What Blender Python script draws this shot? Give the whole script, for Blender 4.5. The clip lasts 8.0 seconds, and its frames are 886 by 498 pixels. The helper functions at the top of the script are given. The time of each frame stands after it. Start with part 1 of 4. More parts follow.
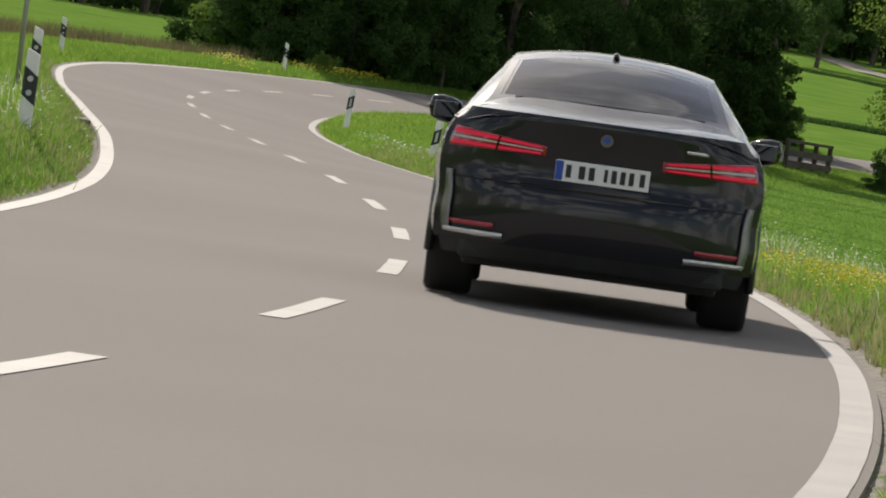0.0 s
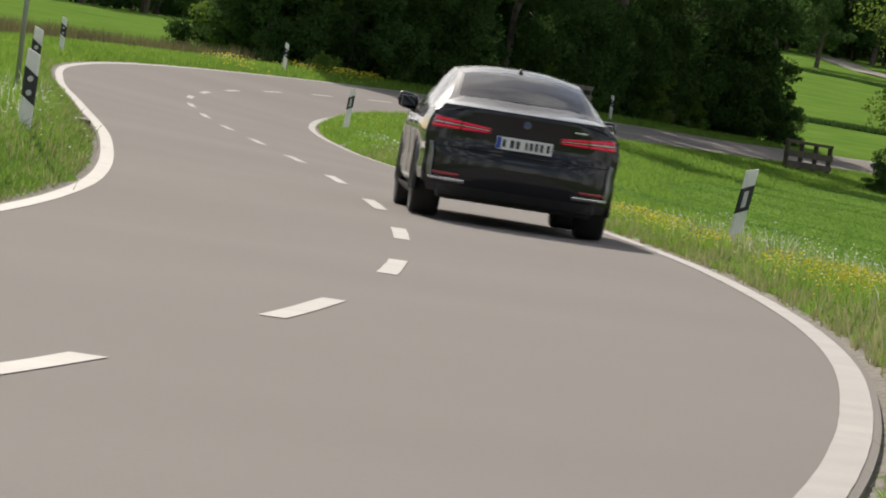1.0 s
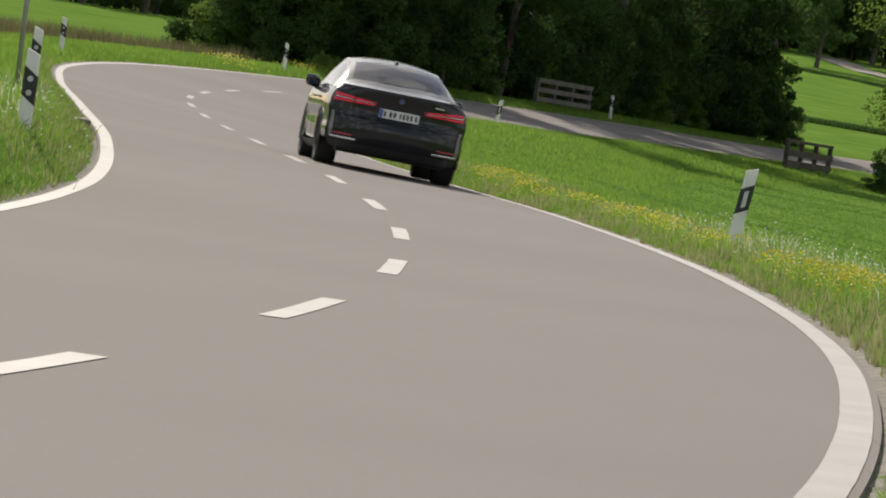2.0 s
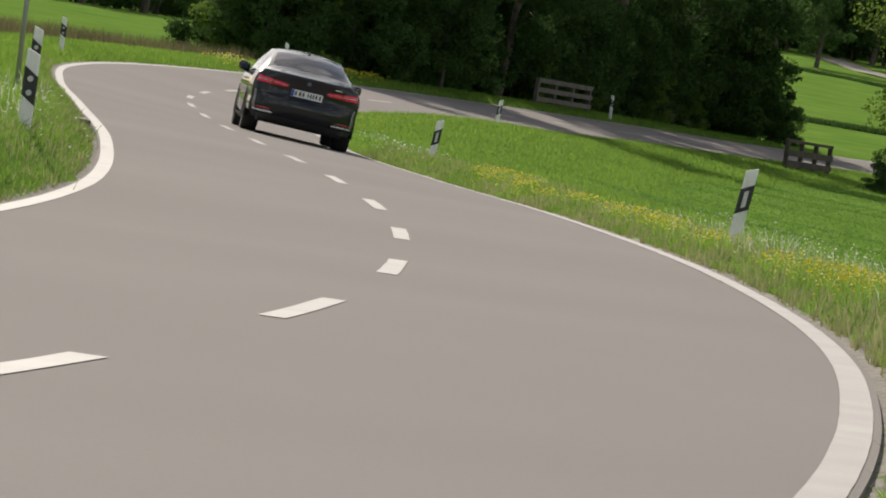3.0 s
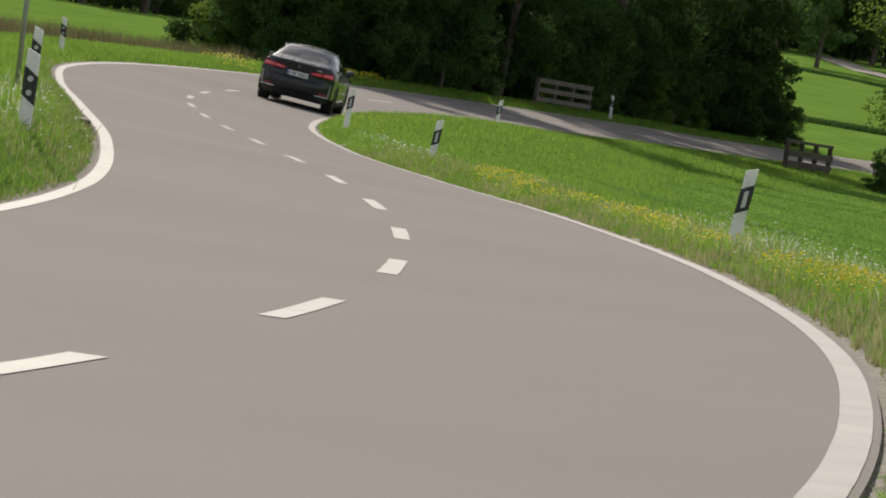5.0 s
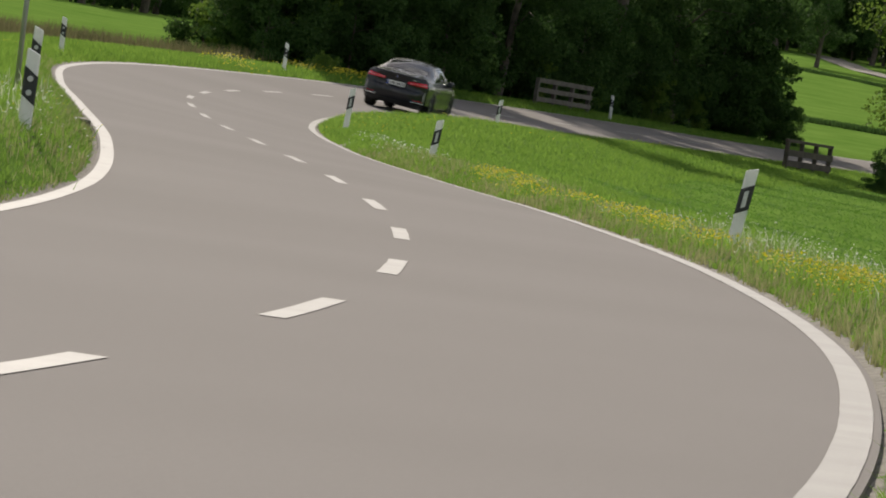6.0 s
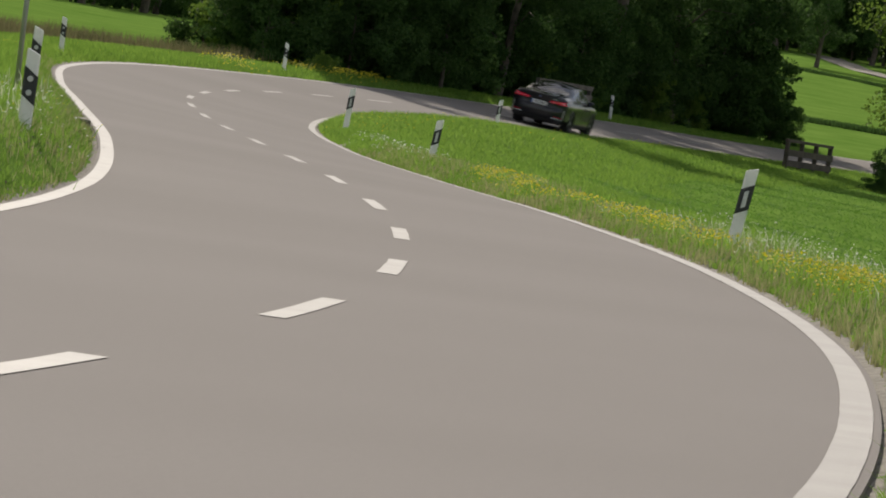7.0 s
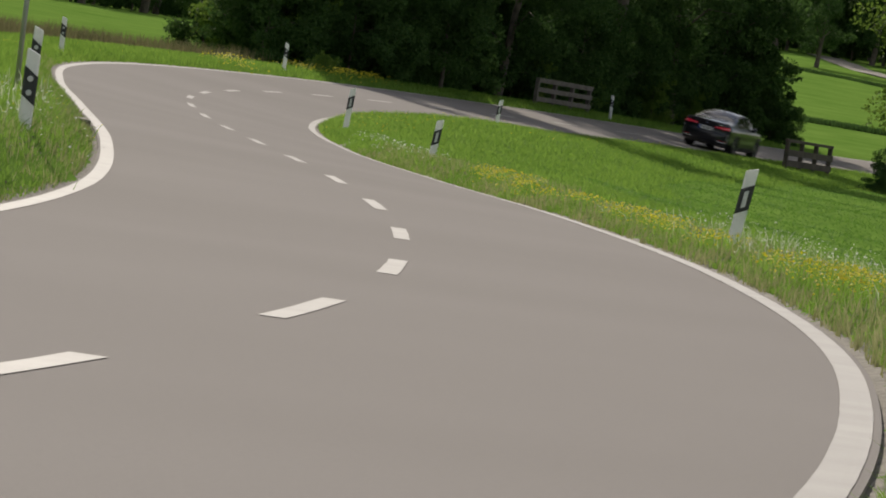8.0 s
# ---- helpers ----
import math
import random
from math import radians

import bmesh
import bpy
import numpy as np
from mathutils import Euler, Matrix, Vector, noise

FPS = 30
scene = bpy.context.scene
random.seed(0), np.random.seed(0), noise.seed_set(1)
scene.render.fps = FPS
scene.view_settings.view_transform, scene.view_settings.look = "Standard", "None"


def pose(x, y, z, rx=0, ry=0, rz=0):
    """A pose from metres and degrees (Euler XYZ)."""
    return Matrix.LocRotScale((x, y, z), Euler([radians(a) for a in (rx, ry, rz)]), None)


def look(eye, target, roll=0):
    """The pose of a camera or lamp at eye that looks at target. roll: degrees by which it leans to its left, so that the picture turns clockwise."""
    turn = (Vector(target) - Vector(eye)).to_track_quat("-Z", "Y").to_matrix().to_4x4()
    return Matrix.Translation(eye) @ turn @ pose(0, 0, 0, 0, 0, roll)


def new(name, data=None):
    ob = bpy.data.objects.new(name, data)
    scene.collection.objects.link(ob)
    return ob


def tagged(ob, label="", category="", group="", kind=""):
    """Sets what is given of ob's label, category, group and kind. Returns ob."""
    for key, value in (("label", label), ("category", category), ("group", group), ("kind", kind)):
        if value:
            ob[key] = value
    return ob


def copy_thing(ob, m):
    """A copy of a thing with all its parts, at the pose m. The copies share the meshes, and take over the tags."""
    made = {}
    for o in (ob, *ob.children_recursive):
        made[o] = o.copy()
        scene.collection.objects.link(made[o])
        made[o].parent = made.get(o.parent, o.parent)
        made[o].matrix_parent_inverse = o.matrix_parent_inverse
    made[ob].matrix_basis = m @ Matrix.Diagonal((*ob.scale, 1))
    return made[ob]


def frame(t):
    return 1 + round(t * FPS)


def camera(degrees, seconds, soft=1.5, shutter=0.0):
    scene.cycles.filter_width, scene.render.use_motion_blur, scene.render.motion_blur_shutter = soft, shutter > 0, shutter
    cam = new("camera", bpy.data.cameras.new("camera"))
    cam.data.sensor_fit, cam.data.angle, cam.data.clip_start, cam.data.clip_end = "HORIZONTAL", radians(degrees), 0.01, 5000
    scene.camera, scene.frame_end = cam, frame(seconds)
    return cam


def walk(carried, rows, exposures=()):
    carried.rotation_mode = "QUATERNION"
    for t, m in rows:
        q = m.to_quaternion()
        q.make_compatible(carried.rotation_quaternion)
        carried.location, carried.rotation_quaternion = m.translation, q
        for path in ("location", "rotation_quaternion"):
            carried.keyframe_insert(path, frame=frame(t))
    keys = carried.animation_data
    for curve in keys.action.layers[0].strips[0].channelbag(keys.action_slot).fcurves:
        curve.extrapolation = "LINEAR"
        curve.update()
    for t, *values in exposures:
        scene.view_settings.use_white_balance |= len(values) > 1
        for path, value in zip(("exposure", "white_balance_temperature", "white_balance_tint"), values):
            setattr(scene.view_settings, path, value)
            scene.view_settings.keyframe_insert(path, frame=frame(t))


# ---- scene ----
cam = camera(9.338, 8.0, soft=1.9, shutter=0.5)
EYE = (0.0, 0.0, 1.2)
VIEW = look(EYE, (0.0, 100.0, 1.2 - 100.0 * math.tan(radians(1.805))), 9.5)
walk(cam, [(0.0, VIEW), (8.0, VIEW)], exposures=[(0.0, 0.16, 6800, 11), (1.0, 0.16, 6800, 11), (4.5, 0.09, 6800, 11), (6.5, 0.03, 6800, 11), (8.0, -0.06, 6800, 11)])

# ---- light ----
SUN_ELEV, SUN_TO = 35.0, (-0.37, 1.0)          # the sun stands ahead, a little to the left
world = bpy.data.worlds.new("sky")
scene.world = world
world.use_nodes = True
_wn, _wl = world.node_tree.nodes, world.node_tree.links
sky_node = _wn.new("ShaderNodeTexSky")
sky_node.sky_type = "NISHITA"
sky_node.sun_disc = False
sky_node.sun_elevation = radians(SUN_ELEV)
sky_node.sun_rotation = math.atan2(SUN_TO[0], SUN_TO[1])
cloud = _wn.new("ShaderNodeTexNoise")
cloud.inputs["Scale"].default_value, cloud.inputs["Detail"].default_value = 7.0, 8.0
cover = _wn.new("ShaderNodeMapRange")
cover.inputs["From Min"].default_value, cover.inputs["From Max"].default_value = 0.48, 0.6
_wl.new(cloud.outputs["Fac"], cover.inputs["Value"])
fair = _wn.new("ShaderNodeMix")
fair.data_type = "RGBA"
fair.inputs["B"].default_value = (12.5, 12.5, 12.7, 1)
_wl.new(cover.outputs[0], fair.inputs["Factor"])
_wl.new(sky_node.outputs[0], fair.inputs["A"])
_wl.new(fair.outputs["Result"], _wn["Background"].inputs[0])
_wn["Background"].inputs[1].default_value = 0.075
sun_data = bpy.data.lights.new("sun", "SUN")
sun_data.energy, sun_data.angle, sun_data.color = 4.9, radians(0.55), (1.0, 0.94, 0.85)
sun = new("sun", sun_data)
_h = math.cos(radians(SUN_ELEV)) / math.hypot(*SUN_TO)
SUN_VEC = Vector((SUN_TO[0] * _h, SUN_TO[1] * _h, math.sin(radians(SUN_ELEV))))
sun.matrix_world = look(Vector((0, 0, 60)) + SUN_VEC * 40, (0, 0, 60))


# ---- materials ----
def surf(name, c1, c2, scale=4.0, rough=0.8, bump=0.0, fine=60.0, metal=0.0, island=0.0, coat=0.0, space="Object", spec=0.5, trans=0.0, detail=6.0):
    """A noisy two-colour surface: large patches and fine grain, with relief."""
    m = bpy.data.materials.new(name)
    m.use_nodes = True
    nt = m.node_tree
    N, Lk = nt.nodes, nt.links
    b = N["Principled BSDF"]
    b.inputs["Roughness"].default_value = rough
    b.inputs["Metallic"].default_value = metal
    b.inputs["Coat Weight"].default_value = coat
    b.inputs["Coat Roughness"].default_value = 0.03
    b.inputs["Specular IOR Level"].default_value = spec
    tc = N.new("ShaderNodeTexCoord")
    n1 = N.new("ShaderNodeTexNoise")
    n1.inputs["Scale"].default_value, n1.inputs["Detail"].default_value = scale, detail
    n2 = N.new("ShaderNodeTexNoise")
    n2.inputs["Scale"].default_value, n2.inputs["Detail"].default_value = fine, 3.0
    Lk.new(tc.outputs[space], n1.inputs["Vector"])
    Lk.new(tc.outputs[space], n2.inputs["Vector"])
    add = N.new("ShaderNodeMath")
    add.operation = "MULTIPLY_ADD"
    add.inputs[1].default_value = 0.45
    Lk.new(n2.outputs["Fac"], add.inputs[0])
    Lk.new(n1.outputs["Fac"], add.inputs[2])
    fac = add.outputs[0]
    if island:
        geo = N.new("ShaderNodeNewGeometry")
        a2 = N.new("ShaderNodeMath")
        a2.operation = "MULTIPLY_ADD"
        a2.inputs[1].default_value = island
        Lk.new(geo.outputs["Random Per Island"], a2.inputs[0])
        Lk.new(fac, a2.inputs[2])
        fac = a2.outputs[0]
    ramp = N.new("ShaderNodeMapRange")
    ramp.inputs["From Min"].default_value, ramp.inputs["From Max"].default_value = 0.45, 1.0 + island
    Lk.new(fac, ramp.inputs["Value"])
    mix = N.new("ShaderNodeMix")
    mix.data_type = "RGBA"
    mix.inputs["A"].default_value, mix.inputs["B"].default_value = (*c1, 1), (*c2, 1)
    Lk.new(ramp.outputs[0], mix.inputs["Factor"])
    Lk.new(mix.outputs["Result"], b.inputs["Base Color"])
    if bump:
        bp = N.new("ShaderNodeBump")
        bp.inputs["Strength"].default_value, bp.inputs["Distance"].default_value = 0.6, bump
        Lk.new(n2.outputs["Fac"], bp.inputs["Height"])
        Lk.new(bp.outputs[0], b.inputs["Normal"])
    if trans:
        tr = N.new("ShaderNodeBsdfTranslucent")
        Lk.new(mix.outputs["Result"], tr.inputs["Color"])
        ms = N.new("ShaderNodeMixShader")
        ms.inputs[0].default_value = trans
        Lk.new(b.outputs[0], ms.inputs[1])
        Lk.new(tr.outputs[0], ms.inputs[2])
        Lk.new(ms.outputs[0], N["Material Output"].inputs["Surface"])
    return m


M_ASPHALT = surf("asphalt", (0.19, 0.175, 0.163), (0.214, 0.198, 0.186), 0.13, 0.9, 0.004, 45.0, spec=0.05, detail=2.0)
M_PAINT = surf("road_paint", (0.225, 0.21, 0.192), (0.3, 0.284, 0.262), 1.5, 0.6, 0.001, 60.0)
M_GRAVEL = surf("gravel", (0.09, 0.08, 0.06), (0.23, 0.21, 0.175), 6.0, 0.95, 0.03, 40.0)
M_SOIL = surf("meadow_ground", (0.08, 0.155, 0.026), (0.132, 0.218, 0.044), 0.3, 0.95, 0.05, 3.0, spec=0.0)
M_GRASS = surf("grass_blades", (0.08, 0.165, 0.022), (0.22, 0.34, 0.06), 0.25, 0.7, 0, 2.0, island=0.5, trans=0.6, spec=0.15)
M_STRAW = surf("dry_grass", (0.2, 0.21, 0.08), (0.4, 0.39, 0.2), 0.6, 0.8, 0, 2.0, island=0.5, trans=0.35, spec=0.2)
M_LEAF = surf("leaves", (0.024, 0.056, 0.016), (0.078, 0.145, 0.036), 0.5, 0.7, 0, 3.0, island=0.6, trans=0.4, spec=0.08)
M_LEAF_LIGHT = surf("leaves_light", (0.06, 0.12, 0.018), (0.17, 0.25, 0.045), 0.5, 0.6, 0, 3.0, island=0.6, trans=0.5, spec=0.1)
M_BARK = surf("bark", (0.05, 0.04, 0.03), (0.14, 0.115, 0.09), 3.0, 0.95, 0.03, 14.0)
M_WHITE = surf("post_white", (0.78, 0.78, 0.75), (0.86, 0.86, 0.84), 3.0, 0.5, 0.001, 30.0, trans=0.2)
M_BLACK = surf("post_black", (0.012, 0.012, 0.014), (0.03, 0.03, 0.032), 5.0, 0.5, 0.001, 40.0)
M_REFL = surf("reflector", (0.45, 0.45, 0.45), (0.62, 0.62, 0.62), 30.0, 0.25, 0.001, 200.0)
M_WOOD = surf("grey_wood", (0.07, 0.06, 0.05), (0.17, 0.15, 0.125), 3.0, 0.9, 0.006, 30.0)
M_WOOD_DARK = surf("dark_wood", (0.035, 0.028, 0.022), (0.1, 0.08, 0.06), 3.0, 0.9, 0.006, 30.0)
M_ZINC = surf("galvanised", (0.28, 0.28, 0.27), (0.4, 0.4, 0.39), 4.0, 0.5, 0.001, 60.0, metal=0.7)
M_YELLOW = surf("yellow_petals", (0.55, 0.45, 0.012), (0.78, 0.66, 0.03), 2.0, 0.6, 0, 30.0, island=0.3, trans=0.5)
M_UMBEL = surf("white_petals", (0.6, 0.6, 0.52), (0.8, 0.8, 0.74), 2.0, 0.6, 0, 30.0, island=0.3, trans=0.3)


# ---- mesh helpers ----
def link_mesh(name, verts, faces, material, parent=None, label="", smooth=False):
    me = bpy.data.meshes.new(name)
    me.from_pydata([tuple(v) for v in verts], [], faces)
    me.materials.append(material)
    if smooth:
        me.shade_smooth()
    ob = new(name, me)
    if parent is not None:
        ob.parent = parent
    if label:
        ob["label"] = label
    return ob


def part(name, bm, material, parent, label="", smooth=False):
    me = bpy.data.meshes.new(name)
    bmesh.ops.recalc_face_normals(bm, faces=bm.faces)
    bm.to_mesh(me)
    bm.free()
    me.materials.append(material)
    if smooth:
        me.shade_smooth()
    ob = new(name, me)
    if parent is not None:
        ob.parent = parent
    if label:
        ob["label"] = label
    return ob


def tri_soup(name, V, F, material, parent=None, smooth=False):
    """A mesh from numpy arrays of vertices and triangles."""
    me = bpy.data.meshes.new(name)
    me.vertices.add(len(V))
    me.vertices.foreach_set("co", np.asarray(V, np.float32).ravel())
    me.loops.add(F.size)
    me.loops.foreach_set("vertex_index", F.astype(np.int32).ravel())
    me.polygons.add(len(F))
    me.polygons.foreach_set("loop_start", np.arange(0, F.size, F.shape[1], dtype=np.int32))
    me.update(calc_edges=True)
    me.materials.append(material)
    if smooth:
        me.shade_smooth()
    else:
        me.shade_flat()
    ob = new(name, me)
    if parent is not None:
        ob.parent = parent
    return ob


def box(bm, cx, cy, cz, sx, sy, sz, m=None, bevel=0.0):
    g = bmesh.ops.create_cube(bm, size=1.0)
    vs = g["verts"]
    bmesh.ops.scale(bm, vec=(sx, sy, sz), verts=vs)
    bmesh.ops.translate(bm, vec=(cx, cy, cz), verts=vs)
    if bevel:
        es = list({e for v in vs for e in v.link_edges})
        r = bmesh.ops.bevel(bm, geom=es, offset=bevel, segments=2, affect="EDGES", profile=0.6)
        vs = list({v for f in r["faces"] for v in f.verts} | {v for v in vs if v.is_valid})
    if m is not None:
        bmesh.ops.transform(bm, matrix=m, verts=vs)
    return vs


# ---- the road's line: x, y, height, crossfall (rise per metre to the left) ----
ROAD = [
    (-26.0, -41.0, 0.40, -0.02), (-14.8, -25.2, 0.33, -0.022), (-7.24, -8.76, 0.239, -0.024), (-2.59, 8.39, 0.113, -0.029),
    (-0.60, 26.03, -0.009, -0.029), (-0.36, 43.87, -0.118, -0.024), (-1.33, 61.65, -0.165, 0.005),
    (-2.94, 79.34, -0.201, 0.046), (-4.59, 96.99, -0.211, 0.074), (-5.80, 114.69, -0.127, 0.086),
    (-5.71, 132.45, -0.012, 0.087), (-4.01, 150.13, 0.105, 0.086), (-0.77, 167.59, 0.2, 0.093),
    (3.4, 184.84, 0.262, 0.09), (8.47, 201.85, 0.28, 0.09), (14.37, 218.59, 0.33, 0.066),
    (21.31, 234.93, 0.5, 0.045), (29.36, 250.75, 0.7, 0.03), (38.51, 265.96, 0.95, 0.01), (48.43, 280.68, 1.2, 0.0),
]
STEP = 8.8845                       # from one centre dash to the next
HALF = 2.647                        # centre line to the middle of an edge line
_R = np.array(ROAD)


def road_at(k):
    """Centre of the road (x, y, z, crossfall) at k dash steps; k = 0 lies behind the camera."""
    u = np.clip(np.asarray(k, float) / 2.0 + 2.0, 1.0, len(_R) - 2.001)
    i = np.floor(u).astype(int)
    t = (u - i)[..., None]
    p0, p1, p2, p3 = _R[i - 1], _R[i], _R[i + 1], _R[i + 2]
    return 0.5 * (2 * p1 + (p2 - p0) * t + (2 * p0 - 5 * p1 + 4 * p2 - p3) * t * t + (3 * p1 - p0 - 3 * p2 + p3) * t ** 3)


def on_road(k, off, up=0.0):
    """Points on the road's surface: k dash steps along, off metres to the left."""
    k = np.asarray(k, float)
    c, d = road_at(k), road_at(k + 0.01) - road_at(k - 0.01)
    ln = np.hypot(d[..., 0], d[..., 1])
    return np.stack([c[..., 0] - d[..., 1] / ln * off, c[..., 1] + d[..., 0] / ln * off, c[..., 2] + c[..., 3] * off + up], -1)


_KS = np.arange(-1.9, 31.9, 0.04)
_CL = road_at(_KS)
_TN = road_at(_KS + 0.01) - road_at(_KS - 0.01)
_TN /= np.hypot(_TN[:, 0], _TN[:, 1])[:, None]


def sstep(a, b, x):
    t = np.clip((x - a) / (b - a), 0, 1)
    return t * t * (3 - 2 * t)


def nearest(x, y):
    """Signed distance to the road's middle (left positive), and its height and crossfall there."""
    x, y = np.ravel(x), np.ravel(y)
    dist, z, bank, kk = (np.empty(len(x)) for _ in range(4))
    for a in range(0, len(x), 2000):
        dx = x[a:a + 2000, None] - _CL[None, :, 0]
        dy = y[a:a + 2000, None] - _CL[None, :, 1]
        j = (dx * dx + dy * dy).argmin(1)
        r = np.arange(len(j))
        side = _TN[j, 0] * dy[r, j] - _TN[j, 1] * dx[r, j]
        dist[a:a + 2000] = np.sign(side) * np.hypot(dx[r, j], dy[r, j])
        z[a:a + 2000], bank[a:a + 2000], kk[a:a + 2000] = _CL[j, 2], _CL[j, 3], _KS[j]
    return dist, z, bank, kk


def land(x, y):
    """The lie of the land away from the road."""
    left = 0.15 + 0.008 * np.clip(y - 150, 0, 900)
    right = -0.7 + 0.006 * np.clip(y - 120, 0, 90) + 0.033 * np.clip(y - 222, 0, 600)
    w = sstep(-6, 10, x - np.clip(y - 150, 0, 400) * 0.06 + 2)
    roll = 0.05 * np.sin(x * 0.31 + 1.3) * np.sin(y * 0.13) + 0.03 * np.sin(x * 0.9 + y * 0.4)
    return left * (1 - w) + right * w + roll


def ground_z(x, y):
    x, y = np.asarray(x, float), np.asarray(y, float)
    shape = x.shape
    d, zr, bank, kk = nearest(x, y)
    e = np.abs(d) - (HALF + 0.1)                      # metres outside the asphalt
    near = zr + bank * np.clip(d, -3.6, 3.6)
    verge = near + np.where(d > 0, np.where(kk < 8, 0.42, np.where(kk < 12, 0.3, 0.12)), np.where(kk < 9, 0.14, 0.24 - 0.16 * sstep(18.5, 20.5, kk))) * sstep(0.06, 0.6, e) - 0.02
    w = sstep(1.5, 7.0, e)
    z = verge * (1 - w) + land(np.ravel(x), np.ravel(y)) * w
    z = np.where(e < 0, near - 0.12, np.where(e < 0.1, near - 0.03, z))
    return z.reshape(shape)


# ---- ground and road ----
def build_ground():
    xs = np.concatenate([[-3000, -1500, -700, -350, -180, -110, -75, -55, -45], np.arange(-38, -14, 1.5), np.arange(-14, 16, 0.3), np.arange(16, 50, 1.2),
                         [54, 62, 75, 95, 130, 190, 350, 700, 1500, 3000]])
    ys = np.concatenate([[-2500, -1200, -500, -200, -100, -65, -48, -38], np.arange(-30, 15, 2.0), np.arange(15, 75, 0.45), np.arange(75, 235, 1.2),
                         np.arange(236, 300, 3.0), np.arange(300, 520, 10.0), [540, 580, 640, 720, 850, 1100, 1600, 2400, 3500]])
    X, Y = np.meshgrid(xs, ys)
    Z = ground_z(X, Y)
    nx, ny = len(xs), len(ys)
    V = np.stack([X, Y, Z], -1).reshape(-1, 3)
    j, i = np.meshgrid(np.arange(ny - 1), np.arange(nx - 1), indexing="ij")
    a = (j * nx + i).ravel()
    F = np.stack([a, a + 1, a + 1 + nx, a + nx], -1)
    ob = tri_soup("ground", V, F, M_SOIL, smooth=True)
    return tagged(ob, "sunlit green meadow with gentle slopes", "meadow", kind="structure")


def strip(name, k0, k1, offs, ups, material, step=0.08, jitter=0.0, seed=1):
    """A band laid along the road: a cross-section (offsets, heights over the surface) swept from k0 to k1."""
    ks = np.linspace(k0, k1, max(2, int((k1 - k0) / step) + 1))
    rng = np.random.default_rng(seed)
    V = []
    for o, u in zip(offs, ups):
        oo = np.full(len(ks), o)
        if jitter:
            oo = oo + rng.normal(0, jitter, len(ks))
        V.append(on_road(ks, oo, u))
    V = np.stack(V, 1)
    n, m = len(ks), len(offs)
    V = V.reshape(-1, 3)
    j, i = np.meshgrid(np.arange(n - 1), np.arange(m - 1), indexing="ij")
    a = (j * m + i).ravel()
    F = np.stack([a, a + m, a + m + 1, a + 1], -1)
    return tri_soup(name, V, F, material, smooth=False)


build_ground()
ASPH = HALF + 0.1
road = tagged(strip("road", -1.8, 31.5, [-ASPH, -ASPH, -1.5, 0, 1.5, ASPH, ASPH], [-0.2, 0, 0, 0, 0, 0, -0.2], M_ASPHALT), "winding two-lane country road of grey asphalt", "road", kind="structure")
for side, nm in ((1, "edge_line"), (-1, "edge_line")):
    o = HALF if side > 0 else 0.006 - HALF
    ob = strip(nm, -1.8, 31.5, [o - 0.071, o + 0.071], [0.004, 0.004], M_PAINT, step=0.04, jitter=0.001, seed=5 + side)
    ob.parent = road
def gravel_edge(side, seed):
    """Uneven gravel and bare soil between the asphalt and the grass, following the ground."""
    ks = np.arange(-1.8, 30.0, 0.012)
    w = np.array([noise.noise((k * 5.0, seed, 0.0)) + 0.6 * noise.noise((k * 21.0, seed, 4.0)) for k in ks])
    wide = 0.13 + 0.1 * np.clip(w + 0.2, 0, 1.4) * (1.6 if side < 0 else 1.0)
    rows = []
    for f, up in ((-0.1, -0.03), (0.1, 0.0), (0.4, 0.012), (0.75, 0.012), (1.0, -0.012)):
        p = on_road(ks, side * (ASPH + f * wide))
        rough = np.array([noise.noise((k * 60.0, f * 3.0, seed)) for k in ks]) * 0.012
        p[:, 2] = (p[:, 2] if f < 0 else ground_z(p[:, 0], p[:, 1])) + up + rough
        rows.append(p)
    V = np.stack(rows, 1)
    n, m = V.shape[:2]
    j, i = np.meshgrid(np.arange(n - 1), np.arange(m - 1), indexing="ij")
    a = (j * m + i).ravel()
    ob = tri_soup("gravel_shoulder", V.reshape(-1, 3), np.stack([a, a + m, a + m + 1, a + 1], -1), M_GRAVEL, smooth=True)
    tagged(ob, "narrow strip of brown gravel beside the asphalt", "gravel", kind="structure")


gravel_edge(1, 3.0)
gravel_edge(-1, 8.0)
for i in range(0, 29):
    k = float(i)
    hl = 1.65 / STEP
    ob = strip("centre_dash", k - hl, k + hl, [-0.065, 0.065], [0.004, 0.004], M_PAINT, jitter=0.003, seed=40 + i)
    ob.parent = road


